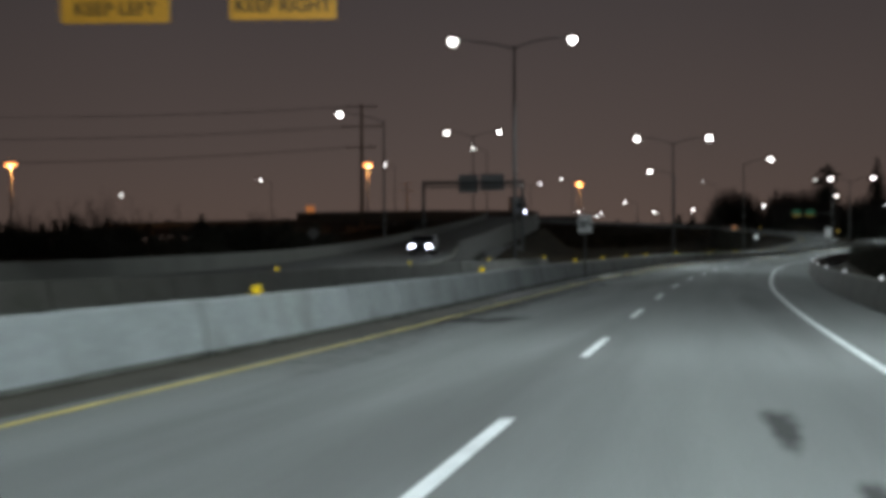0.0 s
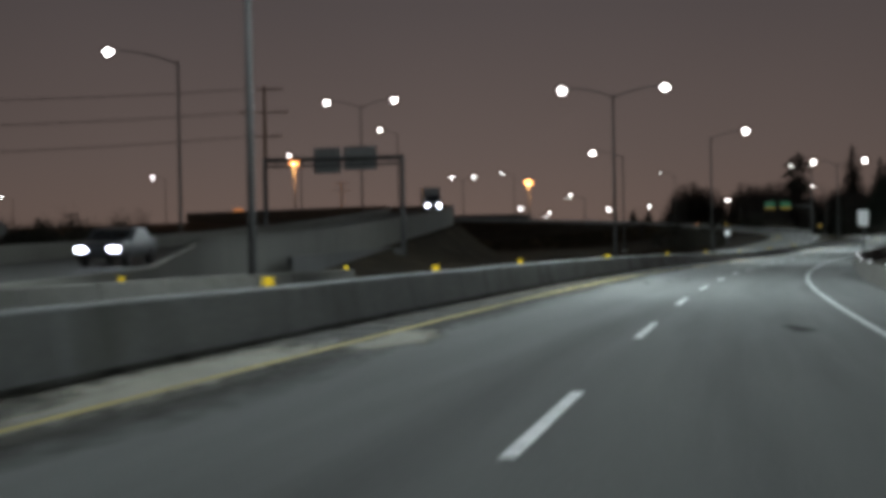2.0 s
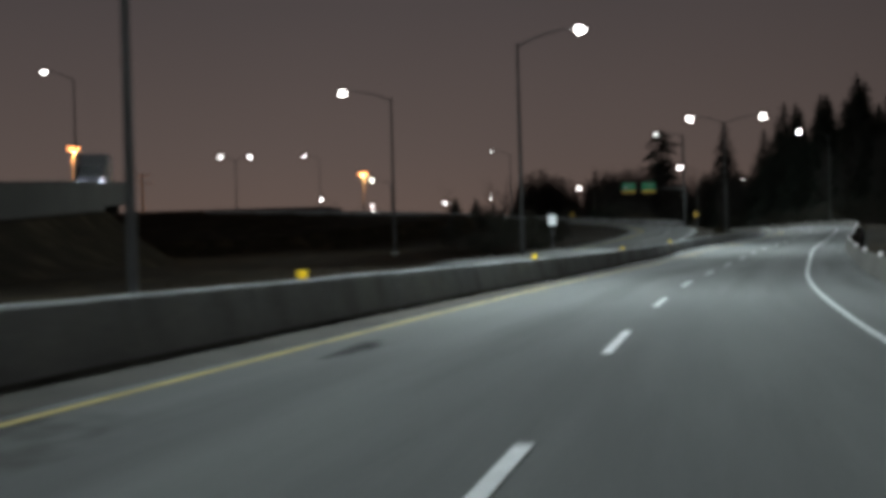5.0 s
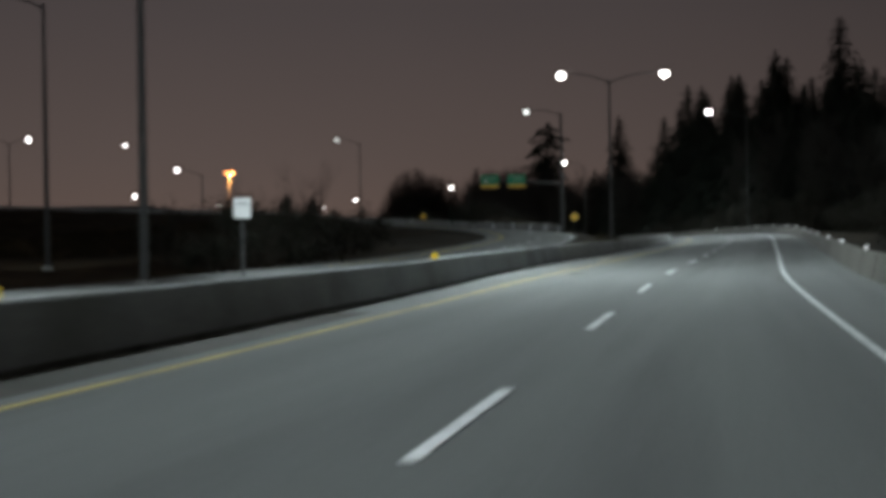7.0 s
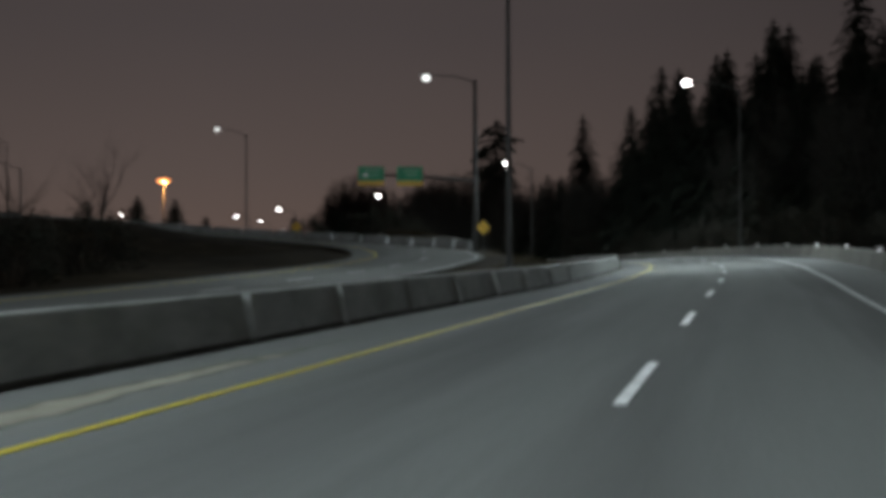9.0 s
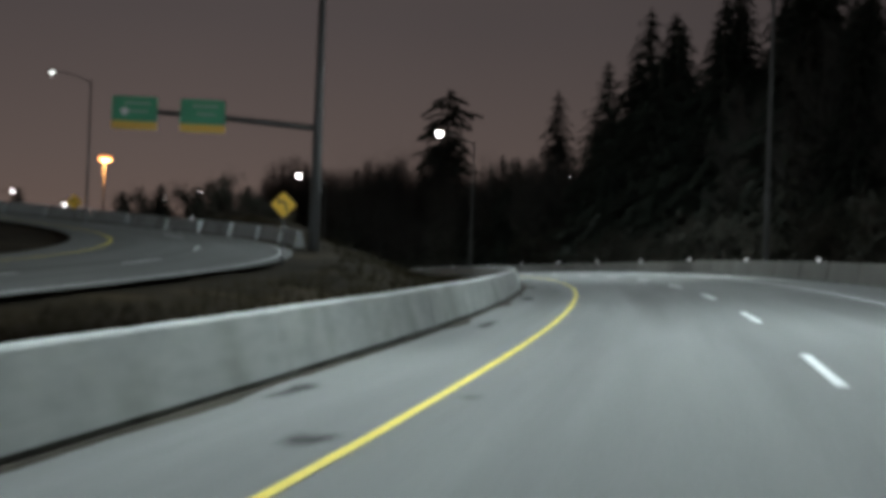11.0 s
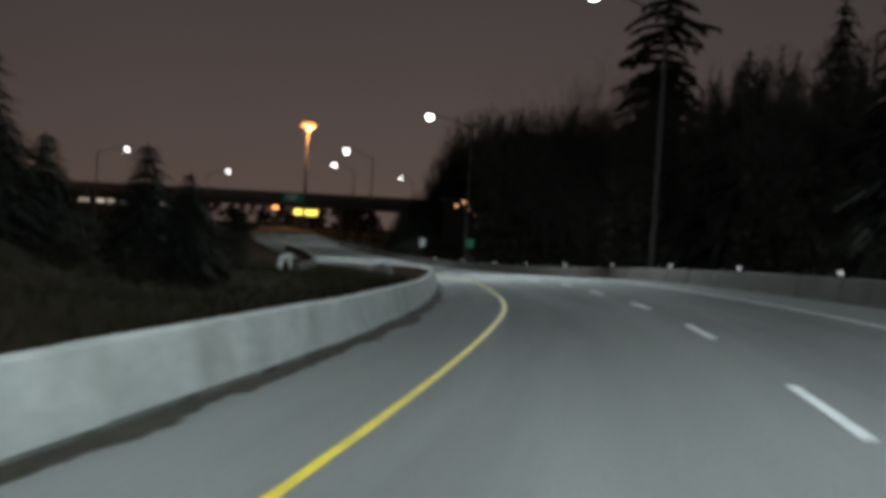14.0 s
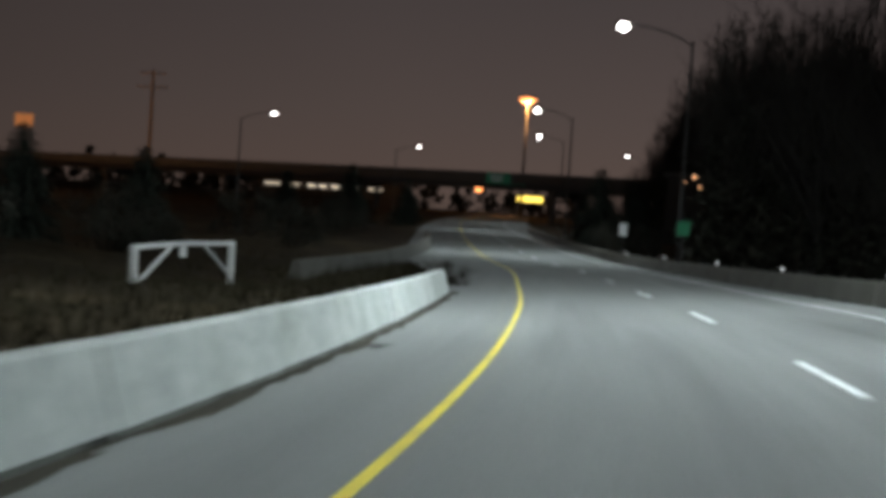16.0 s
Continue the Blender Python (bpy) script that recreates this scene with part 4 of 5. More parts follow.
# cantilever with two green signs over the loop ramp
root = thing("cantilever_sign", "two green overhead signs with yellow strips on a steel arm", "sign")
bm = bmesh.new()
tube(bm, [(86.6, 256.6, 0.2), (86.6, 256.6, 7.0), (86.6, 256.6, 14.2)], [0.26, 0.20, 0.12], 12)
part("post", bm, STEEL_DARK, root, smooth=True)
bm = bmesh.new()
tube(bm, [(86.6, 256.6, 6.75), (82.0, 257.3, 7.05), (78.2, 258.0, 7.2)], [0.14, 0.12, 0.10], 10)
part("arm", bm, STEEL, root, smooth=True)
for cx, cy in ((78.95, 257.6), (81.75, 257.2)):
    bm = bmesh.new()
    plate(bm, 1.88, 1.05, 0.07, 0.03)
    pn = part("panel", bm, SIGN_G, root, "green panel")
    pn.matrix_basis = facing(cx, cy - 0.12, 7.2, 9)
    bm = bmesh.new()
    plate(bm, 1.88, 0.34, 0.05, 0.03)
    part("strip", bm, SIGN_Y, pn, "yellow strip").matrix_basis = pose(0, 0, -0.70)
    bar("lettering", pn, 1.1, 0.13, (0.1, -0.004, 0.24), SIGN_DIM)
    bar("lettering", pn, 0.8, 0.12, (0.15, -0.004, -0.10), SIGN_DIM)
    if cx < 80:
        bm = bmesh.new()
        bmesh.ops.create_circle(bm, cap_ends=True, radius=0.16, segments=14, matrix=pose(-0.42, -0.006, -0.12, 90, 0, 0))
        part("emblem", bm, SIGN_W, pn, "white emblem shape")
bm, bl = bmesh.new(), bmesh.new()
tube(bm, [(86.6, 256.6, 14.0), (85.2, 257.1, 14.5), (83.5, 257.8, 14.6)], [0.055, 0.05, 0.04], 8)
lamp_head(bm, bl, (83.2, 257.9, 14.6), (-1, 0.4, 0))
fx = part("lamp_head", bm, STEEL_DARK, root)
part("lens", bl, LED_DIM, fx, "glowing white lens", True)

# green sign on the overpass, amber display beyond it
root = thing("overpass_sign", "green direction sign fixed to the overpass parapet", "sign", facing(75.0, 492.0, 7.0, -8))
bm = bmesh.new()
plate(bm, 7.0, 1.9, 0.1, 0.06)
pn = part("panel", bm, SIGN_G, root)
for cx, cz, w in ((-1.7, 0.4, 2.2), (-1.7, -0.3, 1.8), (1.8, 0.3, 2.0)):
    bar("lettering", pn, w, 0.3, (cx, -0.01, cz), SIGN_W)
bm = bmesh.new()
box(bm, 0.2, 1.6, 0.2, (-2, 0.9, 0))
box(bm, 0.2, 1.6, 0.2, (2, 0.9, 0))
part("bracket", bm, STEEL_DARK, root)
root = thing("message_board", "glowing amber message display above the road", "display", facing(60.7, 660.0, 5.9, -10))
bm = bmesh.new()
box(bm, 8.6, 0.5, 2.2, (0, 0.3, 0), 0.05)
part("case", bm, BLACK, root)
bm = bmesh.new()
box(bm, 8.0, 0.05, 1.7, (0, 0.02, 0), 0.01)
part("screen", bm, AMBER, root, "amber glowing screen")
for x in (-5.5, 5.5):
    bm = bmesh.new()
    tube(bm, [(x, 0.4, -7), (x, 0.4, 1.6)], [0.25, 0.2], 10)
    part("post", bm, STEEL_DARK, root)
bm = bmesh.new()
box(bm, 11.2, 0.3, 0.3, (0, 0.6, 1.3))
part("beam", bm, STEEL_DARK, root)

# white pipe gate
root = thing("gate", "white timber and pipe gate in the grass", "gate", pose(91.45, 314.0, 0.06))
for y, tall in ((0.0, 1.5), (5.2, 1.2)):
    bm = bmesh.new()
    box(bm, 0.13, 0.13, tall, (0, y, 0.045 - tall / 2), 0.012)
    part("post", bm, PAINT_WHITE, root)
bm = bmesh.new()
tube(bm, [(0, -0.1, 0.0), (0, 2.5, 0.03), (0, 5.3, -0.02)], [0.05, 0.05, 0.05], 8)
part("rail", bm, PAINT_WHITE, root)
for y0, y1 in ((0.1, 1.7), (5.1, 3.5)):
    bm = bmesh.new()
    tube(bm, [(0, y0, -0.75), (0, y1, -0.03)], [0.04, 0.04], 8)
    part("brace", bm, PAINT_WHITE, root)
bm = bmesh.new()
box(bm, 0.03, 0.34, 0.22, (0, 2.35, -0.14), 0.01)
part("plate", bm, PAINT_WHITE, root, "small hanging white plate")


# ---- power poles and wires ----
def power_pole(x, y, top, arms, label, rad=0.35, material=WOOD):
    g = ground_z(x, y)
    root = thing("power_pole", label, "power pole", pose(x, y, g), group="power poles")
    bm = bmesh.new()
    tube(bm, [(0, 0, -0.5), (0, 0, top - g)], [rad, rad * 0.55], 10)
    part("pole", bm, material, root, smooth=True)
    for dz, w in arms:
        bm = bmesh.new()
        box(bm, w, 0.22, 0.26, (0, 0, top - g - dz), 0.02)
        part("crossarm", bm, material, root)
        for k in (-0.46, -0.25, 0.25, 0.46):
            bm = bmesh.new()
            tube(bm, [(w * k, 0, top - g - dz + 0.1), (w * k, 0, top - g - dz + 0.55)], [0.09, 0.06], 8)
            part("insulator", bm, CABINET, root)
    return root


power_pole(-21.4, 305.5, 37.5, ((0.8, 8.5), (6.0, 11.0), (11.5, 8.0)), "tall wooden power pole with three crossarms", 0.55)
power_pole(-17.0, 547.0, 29.0, ((0.8, 6.4), (4.0, 7.6)), "wooden power pole lit orange by floodlights", 0.55)
power_pole(-260.0, 205.0, 36.0, ((0.8, 8.5), (6.0, 11.0), (11.5, 8.0)), "tall wooden power pole with three crossarms", 0.55)
for dz, w in ((0.3, 3.6), (0.3, -3.6), (5.5, 4.8), (5.5, -4.8), (11, 3.4), (11, -3.4)):
    bm = bmesh.new()
    a, b = Vector((-21.4 + w, 305.5, 37.3 - dz)), Vector((-260 + w, 205, 35.8 - dz))
    tube(bm, [a.lerp(b, u) - Vector((0, 0, 26 * u * (1 - u))) for u in np.linspace(0, 1, 15)], [0.045] * 15, 4, False)
    tagged(new("power_wire", mesh_of("power_wire", bm, BLACK)), "thin dark sagging power wire between poles", "wire", "power wires")


# ---- far buildings ----
def building(x, y, w, d, h, az, lights, label, lamp=WINDOW_LIT):
    g = ground_z(x, y)
    root = thing("building", label, "building", facing(x, y, g, az))
    bm = bmesh.new()
    box(bm, w, d, h + 1, (0, d / 2, h / 2 - 0.5), 0.05)
    part("wall", bm, BUILDING, root)
    bm = bmesh.new()
    box(bm, w + 0.8, d + 0.8, 0.35, (0, d / 2, h + 0.1), 0.05)
    part("roof", bm, DECK, root)
    for cx, cz, lw, lh in lights:
        bm = bmesh.new()
        box(bm, lw, 0.08, lh, (cx, -0.02, cz), 0.01)
        win = part("window", bm, lamp, root, "lit window")
        bm = bmesh.new()
        box(bm, lw + 0.2, 0.12, 0.1, (cx, -0.03, cz - lh / 2 - 0.06))
        part("sill", bm, DECK, win)
    return root


building(5.0, 620.0, 44, 16, 9.4, -6, [(-16.0, 6.0, 4.6, 0.6), (-9.6, 6.0, 3.2, 0.6), (-4.4, 6.0, 2.2, 0.9), (-1.0, 6.0, 2.3, 0.9), (2.6, 6.0, 2.4, 0.9), (6.2, 6.0, 2.2, 0.9), (9.2, 6.0, 1.2, 0.8), (14.5, 6.0, 4.0, 0.5)], "long low building with a row of lit windows")
building(-60.0, 330.0, 26, 12, 5.0, -10, [(-9, 3.0, 1.0, 0.8), (6, 3.0, 1.2, 0.9)], "low dark building with lit windows behind trees")
building(108.0, 418.0, 12, 8, 7.5, 2, [], "dark house behind the trees")
for x, z in ((103.6, 5.4), (104.6, 6.0), (105.2, 5.0), (106.4, 4.4), (108.6, 3.9)):
    root = thing("wall_lamp", "small orange outdoor lamp on a house", "lamp", pose(x, 411.5, z), group="house lamps")
    bm = bmesh.new()
    bmesh.ops.create_uvsphere(bm, u_segments=10, v_segments=6, radius=0.2)
    part("globe", bm, GLOBE, root, "glowing orange globe", True)
    bm = bmesh.new()
    tube(bm, [(0, 0, 0.2), (0, 0.4, 0.45), (0, 6.6, 0.5)], [0.05, 0.05, 0.05], 6)
    part("bracket", bm, STEEL_DARK, root)
root = thing("roadside_billboard", "orange-lit square board on a post beyond the overpass", "billboard", facing(-66.0, 575.0, 17.3, -30))
bm = bmesh.new()
plate(bm, 4.6, 3.3, 0.1, 0.25)
part("panel", bm, BOARD, root, "glowing orange panel")
bm = bmesh.new()
tube(bm, [(0, 0.4, -19), (0, 0.4, 1.2)], [0.35, 0.25], 10)
part("post", bm, STEEL_DARK, root)
root = thing("tunnel_lamp", "orange lamp under the overpass", "lamp", pose(69.3, 498.0, 4.9))
bm = bmesh.new()
box(bm, 1.1, 0.4, 0.6, (0, 0, 0), 0.1)
part("lens", bm, SODIUM, root, "glowing orange lens")
bm = bmesh.new()
box(bm, 0.2, 0.2, 1.2, (0, 0.1, 0.7))
part("bracket", bm, STEEL_DARK, root)


# ---- vehicles on the flyover ----
def wheel(parent, x, y, r, w):
    bm = bmesh.new()
    tube(bm, [(x - w / 2, y, r), (x - w / 2 + 0.03, y, r), (x + w / 2 - 0.03, y, r), (x + w / 2, y, r)], [r * 0.9, r, r, r * 0.9], 16)
    ty = part("tyre", bm, BLACK, parent)
    bm = bmesh.new()
    tube(bm, [(x - w / 2 - 0.01, y, r), (x + w / 2 + 0.01, y, r)], [r * 0.6, r * 0.6], 12)
    part("rim", bm, STEEL, ty)


def sedan(m):
    root = thing("car", "dark sedan with bright headlights on the flyover", "car", m)
    bm = bmesh.new()
    side = [(-2.25, 0.35), (-2.25, 0.75), (-1.95, 0.92), (-1.0, 0.98), (-0.35, 1.42), (0.75, 1.46), (1.55, 1.02), (2.2, 0.95), (2.3, 0.6), (2.25, 0.32)]
    a = [bm.verts.new((-0.88, y, z)) for y, z in side]
    b = [bm.verts.new((0.88, y, z)) for y, z in side]
    bm.faces.new(a), bm.faces.new(b[::-1])
    for i in range(len(side)):
        j = (i + 1) % len(side)
        bm.faces.new((a[i], b[i], b[j], a[j]))
    bmesh.ops.recalc_face_normals(bm, faces=bm.faces)
    bmesh.ops.bevel(bm, geom=list(bm.edges), offset=0.07, segments=2, affect="EDGES")
    part("body", bm, CAR_PAINT, root)
    for pts in ([(-0.97, 1.0), (-0.38, 1.38)], [(1.5, 1.05), (0.8, 1.42)]):
        (y0, z0), (y1, z1) = pts
        bm = bmesh.new()
        s = -0.03 if y0 < 0 else 0.03
        vs = [bm.verts.new(v) for v in ((-0.72, y0 + s, z0 + 0.03), (0.72, y0 + s, z0 + 0.03), (0.62, y1 + s, z1 + 0.02), (-0.62, y1 + s, z1 + 0.02))]
        f = bm.faces.new(vs)
        bmesh.ops.solidify(bm, geom=[f], thickness=0.02)
        part("windscreen", bm, GLASS, root)
    for x in (-0.8, 0.8):
        for y in (-1.4, 1.4):
            wheel(root, x, y, 0.32, 0.2)
    for x in (-0.62, 0.62):
        bm = bmesh.new()
        box(bm, 0.36, 0.10, 0.17, (x, -2.25, 0.66), 0.03)
        part("headlight", bm, HEADLIGHT, root, "bright white headlight")
        bm = bmesh.new()
        box(bm, 0.34, 0.08, 0.14, (x, 2.28, 0.8), 0.03)
        part("tail_light", bm, TAIL, root, "red tail light")


def truck(m):
    root = thing("truck", "box truck with bright headlights on the flyover", "truck", m)
    bm = bmesh.new()
    box(bm, 2.4, 1.9, 2.0, (0, -3.0, 1.55), 0.12)
    box(bm, 2.3, 0.5, 0.5, (0, -3.9, 0.75), 0.06)
    part("cab", bm, TRUCK_PAINT, root)
    bm = bmesh.new()
    box(bm, 2.1, 0.06, 0.85, (0, -3.97, 2.0), 0.02)
    part("windscreen", bm, GLASS, root)
    bm = bmesh.new()
    box(bm, 2.5, 5.6, 2.6, (0, 1.0, 2.3), 0.05)
    part("box_body", bm, TRUCK_PAINT, root)
    bm = bmesh.new()
    box(bm, 0.9, 7.6, 0.25, (0, 0, 0.75))
    part("chassis", bm, BLACK, root)
    for x in (-1.05, 1.05):
        for y in (-2.9, 2.2):
            wheel(root, x, y, 0.48, 0.28)
        bm = bmesh.new()
        box(bm, 0.42, 0.1, 0.30, (x * 0.85, -4.18, 0.95), 0.04)
        part("headlight", bm, HEADLIGHT, root, "bright white headlight")


s_car = float(FLY.s[np.argmin(np.abs(FLY.p[:, 1] - 87))])
sedan(FLY.frame_at(s_car, 2.0, 0.0))
s_tr = float(FLY.s[np.argmin(np.abs(FLY.p[:, 1] - 214))])
truck(FLY.frame_at(s_tr, 1.6, 0.0))


# ---- trees ----
def conifer_meshes(h, seed, spread=0.17, ragged=0.25, fine=1.0):
    rg = random.Random(seed)
    bt = bmesh.new()
    pts = [(0.15 * math.sin(k), 0.12 * math.cos(k * 1.3), h * k / 6) for k in range(7)]
    pts[0] = (0, 0, -0.5)
    tube(bt, pts, [0.018 * h * (1 - k / 6.6) + 0.02 for k in range(7)], 7)
    bc = bmesh.new()
    layers = int((h * 1.35 + 8) * fine)
    for i in range(layers):
        u = (i + rg.uniform(-0.3, 0.3)) / layers
        z = h * (0.10 + 0.90 * u)
        reach = h * spread * (1 - u) ** 0.8 * rg.uniform(0.75, 1.15) + 0.25
        n = int((9 if u < 0.7 else 6) * fine)
        for k in range(n):
            a = 2 * math.pi * (k + rg.random()) / n + i * 0.7
            ln = reach * rg.uniform(1 - ragged, 1 + ragged)
            droop = rg.uniform(0.15, 0.45)
            d = Vector((math.cos(a), math.sin(a), 0))
            sd = Vector((-d.y, d.x, 0))
            for q in range(4):
                t0, t1 = q / 4, (q + 1.25) / 4
                w = (ln * 0.20 * (1.1 - q / 4) + 0.0042 * h) / fine
                c0 = d * ln * t0 + Vector((0, 0, z - droop * ln * t0 * t0))
                c1 = d * ln * t1 + Vector((0, 0, z - droop * ln * t1 * t1 - rg.uniform(0, 0.12)))
                tip = c1 + sd * rg.uniform(-w, w) * 0.5
                v = [bc.verts.new(x) for x in (c0, c0 + sd * w + d * ln * 0.12 - Vector((0, 0, 0.18 * w)), tip, c0 - sd * w + d * ln * 0.12 - Vector((0, 0, 0.18 * w)))]
                bc.faces.new(v)
                if rg.random() < 0.6:
                    hang = Vector((0, 0, -rg.uniform(0.15, 0.5) * w * 2))
                    v = [bc.verts.new(x) for x in (c0 + sd * w * 0.5, c0 - sd * w * 0.5, c1 - sd * w * 0.3 + hang, c1 + sd * w * 0.3 + hang)]
                    bc.faces.new(v)
    return mesh_of("trunk", bt, BARK), mesh_of("crown", bc, NEEDLES)


def bare_meshes(h, seed, bark=BARK_PALE):
    rg = random.Random(seed)
    bt, bc = bmesh.new(), bmesh.new()

    def grow(p, d, ln, r, level):
        pts, rad = [p], [r]
        for k in range(4):
            d = (d + Vector((rg.uniform(-1, 1), rg.uniform(-1, 1), rg.uniform(-0.2, 0.7))) * (0.10 + 0.06 * level)).normalized()
            p = p + d * ln / 4
            pts.append(p)
            rad.append(r * (1 - 0.18 * (k + 1)))
        tube(bt if level < 2 else bc, pts, rad, 6 if level < 2 else 3, level < 2)
        if level >= 4 or r < 0.012:
            return
        for k in range((7, 6, 5, 3)[level]):
            i = rg.randint(1, 4)
            a = rg.uniform(0, 2 * math.pi)
            side = Vector((math.cos(a), math.sin(a), rg.uniform(0.35, 1.0))).normalized()
            grow(pts[i], (d * 0.6 + side * 0.75).normalized(), ln * rg.uniform(0.42, 0.66), rad[i] * (0.55 if level < 2 else 0.68), level + 1)

    grow(Vector((0, 0, -0.4)), Vector((0, 0, 1)), h * 0.52, 0.012 * h + 0.03, 0)
    return mesh_of("trunk", bt, bark), mesh_of("crown", bc, bark)


def thicket_meshes(h, seed):
    """A leafless tree with a rounded head of fine twigs, overgrown and dense below."""
    rg = random.Random(seed)
    bt, bc, bi = bmesh.new(), bmesh.new(), bmesh.new()
    tube(bt, [(0, 0, -0.4), (0.1 * h * rg.uniform(-0.3, 0.3), 0, h * 0.3), (0.05 * h * rg.uniform(-1, 1), 0.04 * h * rg.uniform(-1, 1), h * 0.62)], [0.018 * h, 0.013 * h, 0.008 * h], 7)
    lean = Vector((rg.uniform(-0.05, 0.05) * h, rg.uniform(-0.05, 0.05) * h, 0))
    for k in range(70):
        a, u = rg.uniform(0, 6.28), rg.random()
        z = h * (0.42 + 0.56 * u)
        r = h * 0.25 * math.sqrt(max(0.03, 1 - ((z / h - 0.62) / 0.38) ** 2)) * math.sqrt(rg.uniform(0.15, 1))
        tip = Vector((r * math.cos(a), r * math.sin(a), z)) + lean
        root = Vector((0.02 * h * math.cos(a), 0.02 * h * math.sin(a), min(z - 0.12 * h, h * rg.uniform(0.22, 0.6))))
        mid = root.lerp(tip, 0.5) + Vector((rg.uniform(-1, 1), rg.uniform(-1, 1), rg.uniform(-0.2, 0.9))) * 0.03 * h
        tube(bt if k < 14 else bc, [root, mid, tip], [0.006 * h, 0.0036 * h, 0.001 * h], 4 if k < 14 else 3, False)
        out = (tip - root).normalized()
        for j in range(38):
            p = mid.lerp(tip, rg.uniform(-0.3, 1.0)) + Vector((rg.gauss(0, 1), rg.gauss(0, 1), rg.gauss(0, 1))) * 0.012 * h
            d = (out * rg.uniform(0.2, 1.1) + Vector((rg.gauss(0, 0.6), rg.gauss(0, 0.6), rg.gauss(0.35, 0.5)))).normalized()
            ln = h * rg.uniform(0.03, 0.085)
            sd = d.cross(Vector((rg.gauss(0, 1), rg.gauss(0, 1), rg.gauss(0, 1)))).normalized() * rg.uniform(0.011, 0.026)
            kink = p + d * ln * 0.55 + Vector((rg.gauss(0, 1), rg.gauss(0, 1), rg.gauss(0, 1))) * ln * 0.10
            v = [bc.verts.new(x) for x in (p - sd, p + sd, kink + sd * 0.6, p + d * ln, kink - sd * 0.6)]
            bc.faces.new(v)
    for k in range(1300):
        a, u = rg.uniform(0, 6.28), rg.random() ** 1.35
        r = h * (0.20 + 0.07 * math.sin(3 * a + seed)) * math.sqrt(rg.uniform(0.05, 1)) * (1.0 - 0.55 * u)
        c = Vector((r * math.cos(a), r * math.sin(a), h * 0.66 * u)) + lean * u
        s = h * rg.uniform(0.010, 0.026)
        p = Vector((rg.gauss(0, 1), rg.gauss(0, 1), rg.gauss(0, 1))).normalized()
        q = p.cross(Vector((rg.gauss(0, 1), rg.gauss(0, 1), rg.gauss(0, 1)))).normalized()
        bi.faces.new([bi.verts.new(x) for x in (c - p * s, c + q * s * 0.7, c + p * s, c - q * s * 0.8)])
    return mesh_of("trunk", bt, BARK), mesh_of("crown", bc, TWIG), mesh_of("ivy", bi, LEAVES)


def ragged_meshes(h, seed):
    """An old conifer with an open, flat-topped head of long drooping boughs."""
    rg = random.Random(seed)
    bt, bc = bmesh.new(), bmesh.new()
    tube(bt, [(0, 0, -0.5), (0.1, 0, h * 0.4), (-0.1, 0.1, h * 0.8), (0.0, 0.1, h)], [0.42, 0.33, 0.18, 0.05], 8)
    z = h * 0.98
    while z > 2.5:
        depth = h - z
        reach = min(5.2, 1.5 + 1.5 * depth) * rg.uniform(0.6, 1.0)
        for k in range(6 if depth < 7 else 9):
            a, ln = rg.uniform(0, 6.28), reach * rg.uniform(0.5, 1.1)
            d = Vector((math.cos(a), math.sin(a), 0))
            sd = Vector((-d.y, d.x, 0))
            rise, sag = rg.uniform(0.0, 0.30), rg.uniform(0.25, 0.6)
            prev = None
            for q in range(7):
                t = q / 6
                c = d * ln * t + Vector((0, 0, z + ln * (rise * t - sag * t * t)))
                w = (0.16 + 0.10 * ln) * (1.05 - t) + 0.06
                if prev is not None:
                    bc.faces.new([bc.verts.new(x) for x in (prev - sd * w * 0.5, prev + sd * w * 0.5, c + sd * w * 0.5, c - sd * w * 0.5)])
                    for e in (-1, 1):
                        for _ in range(2):
                            o = prev.lerp(c, rg.random())
                            tip = o + sd * e * w * rg.uniform(0.7, 1.8) + d * rg.uniform(0.0, 0.4) + Vector((0, 0, -rg.uniform(0.15, 0.75)))
                            bc.faces.new([bc.verts.new(x) for x in (o - d * 0.14, o + d * 0.14, tip)])
                    bc.faces.new([bc.verts.new(x) for x in (prev, c, c + Vector((0, 0, -rg.uniform(0.1, 0.5))), prev + Vector((0, 0, -rg.uniform(0.2, 0.6))))])
                prev = c
        z -= rg.uniform(0.55, 1.0) if depth < 7 else rg.uniform(0.35, 0.6)
    return mesh_of("trunk", bt, BARK), mesh_of("crown", bc, NEEDLES)


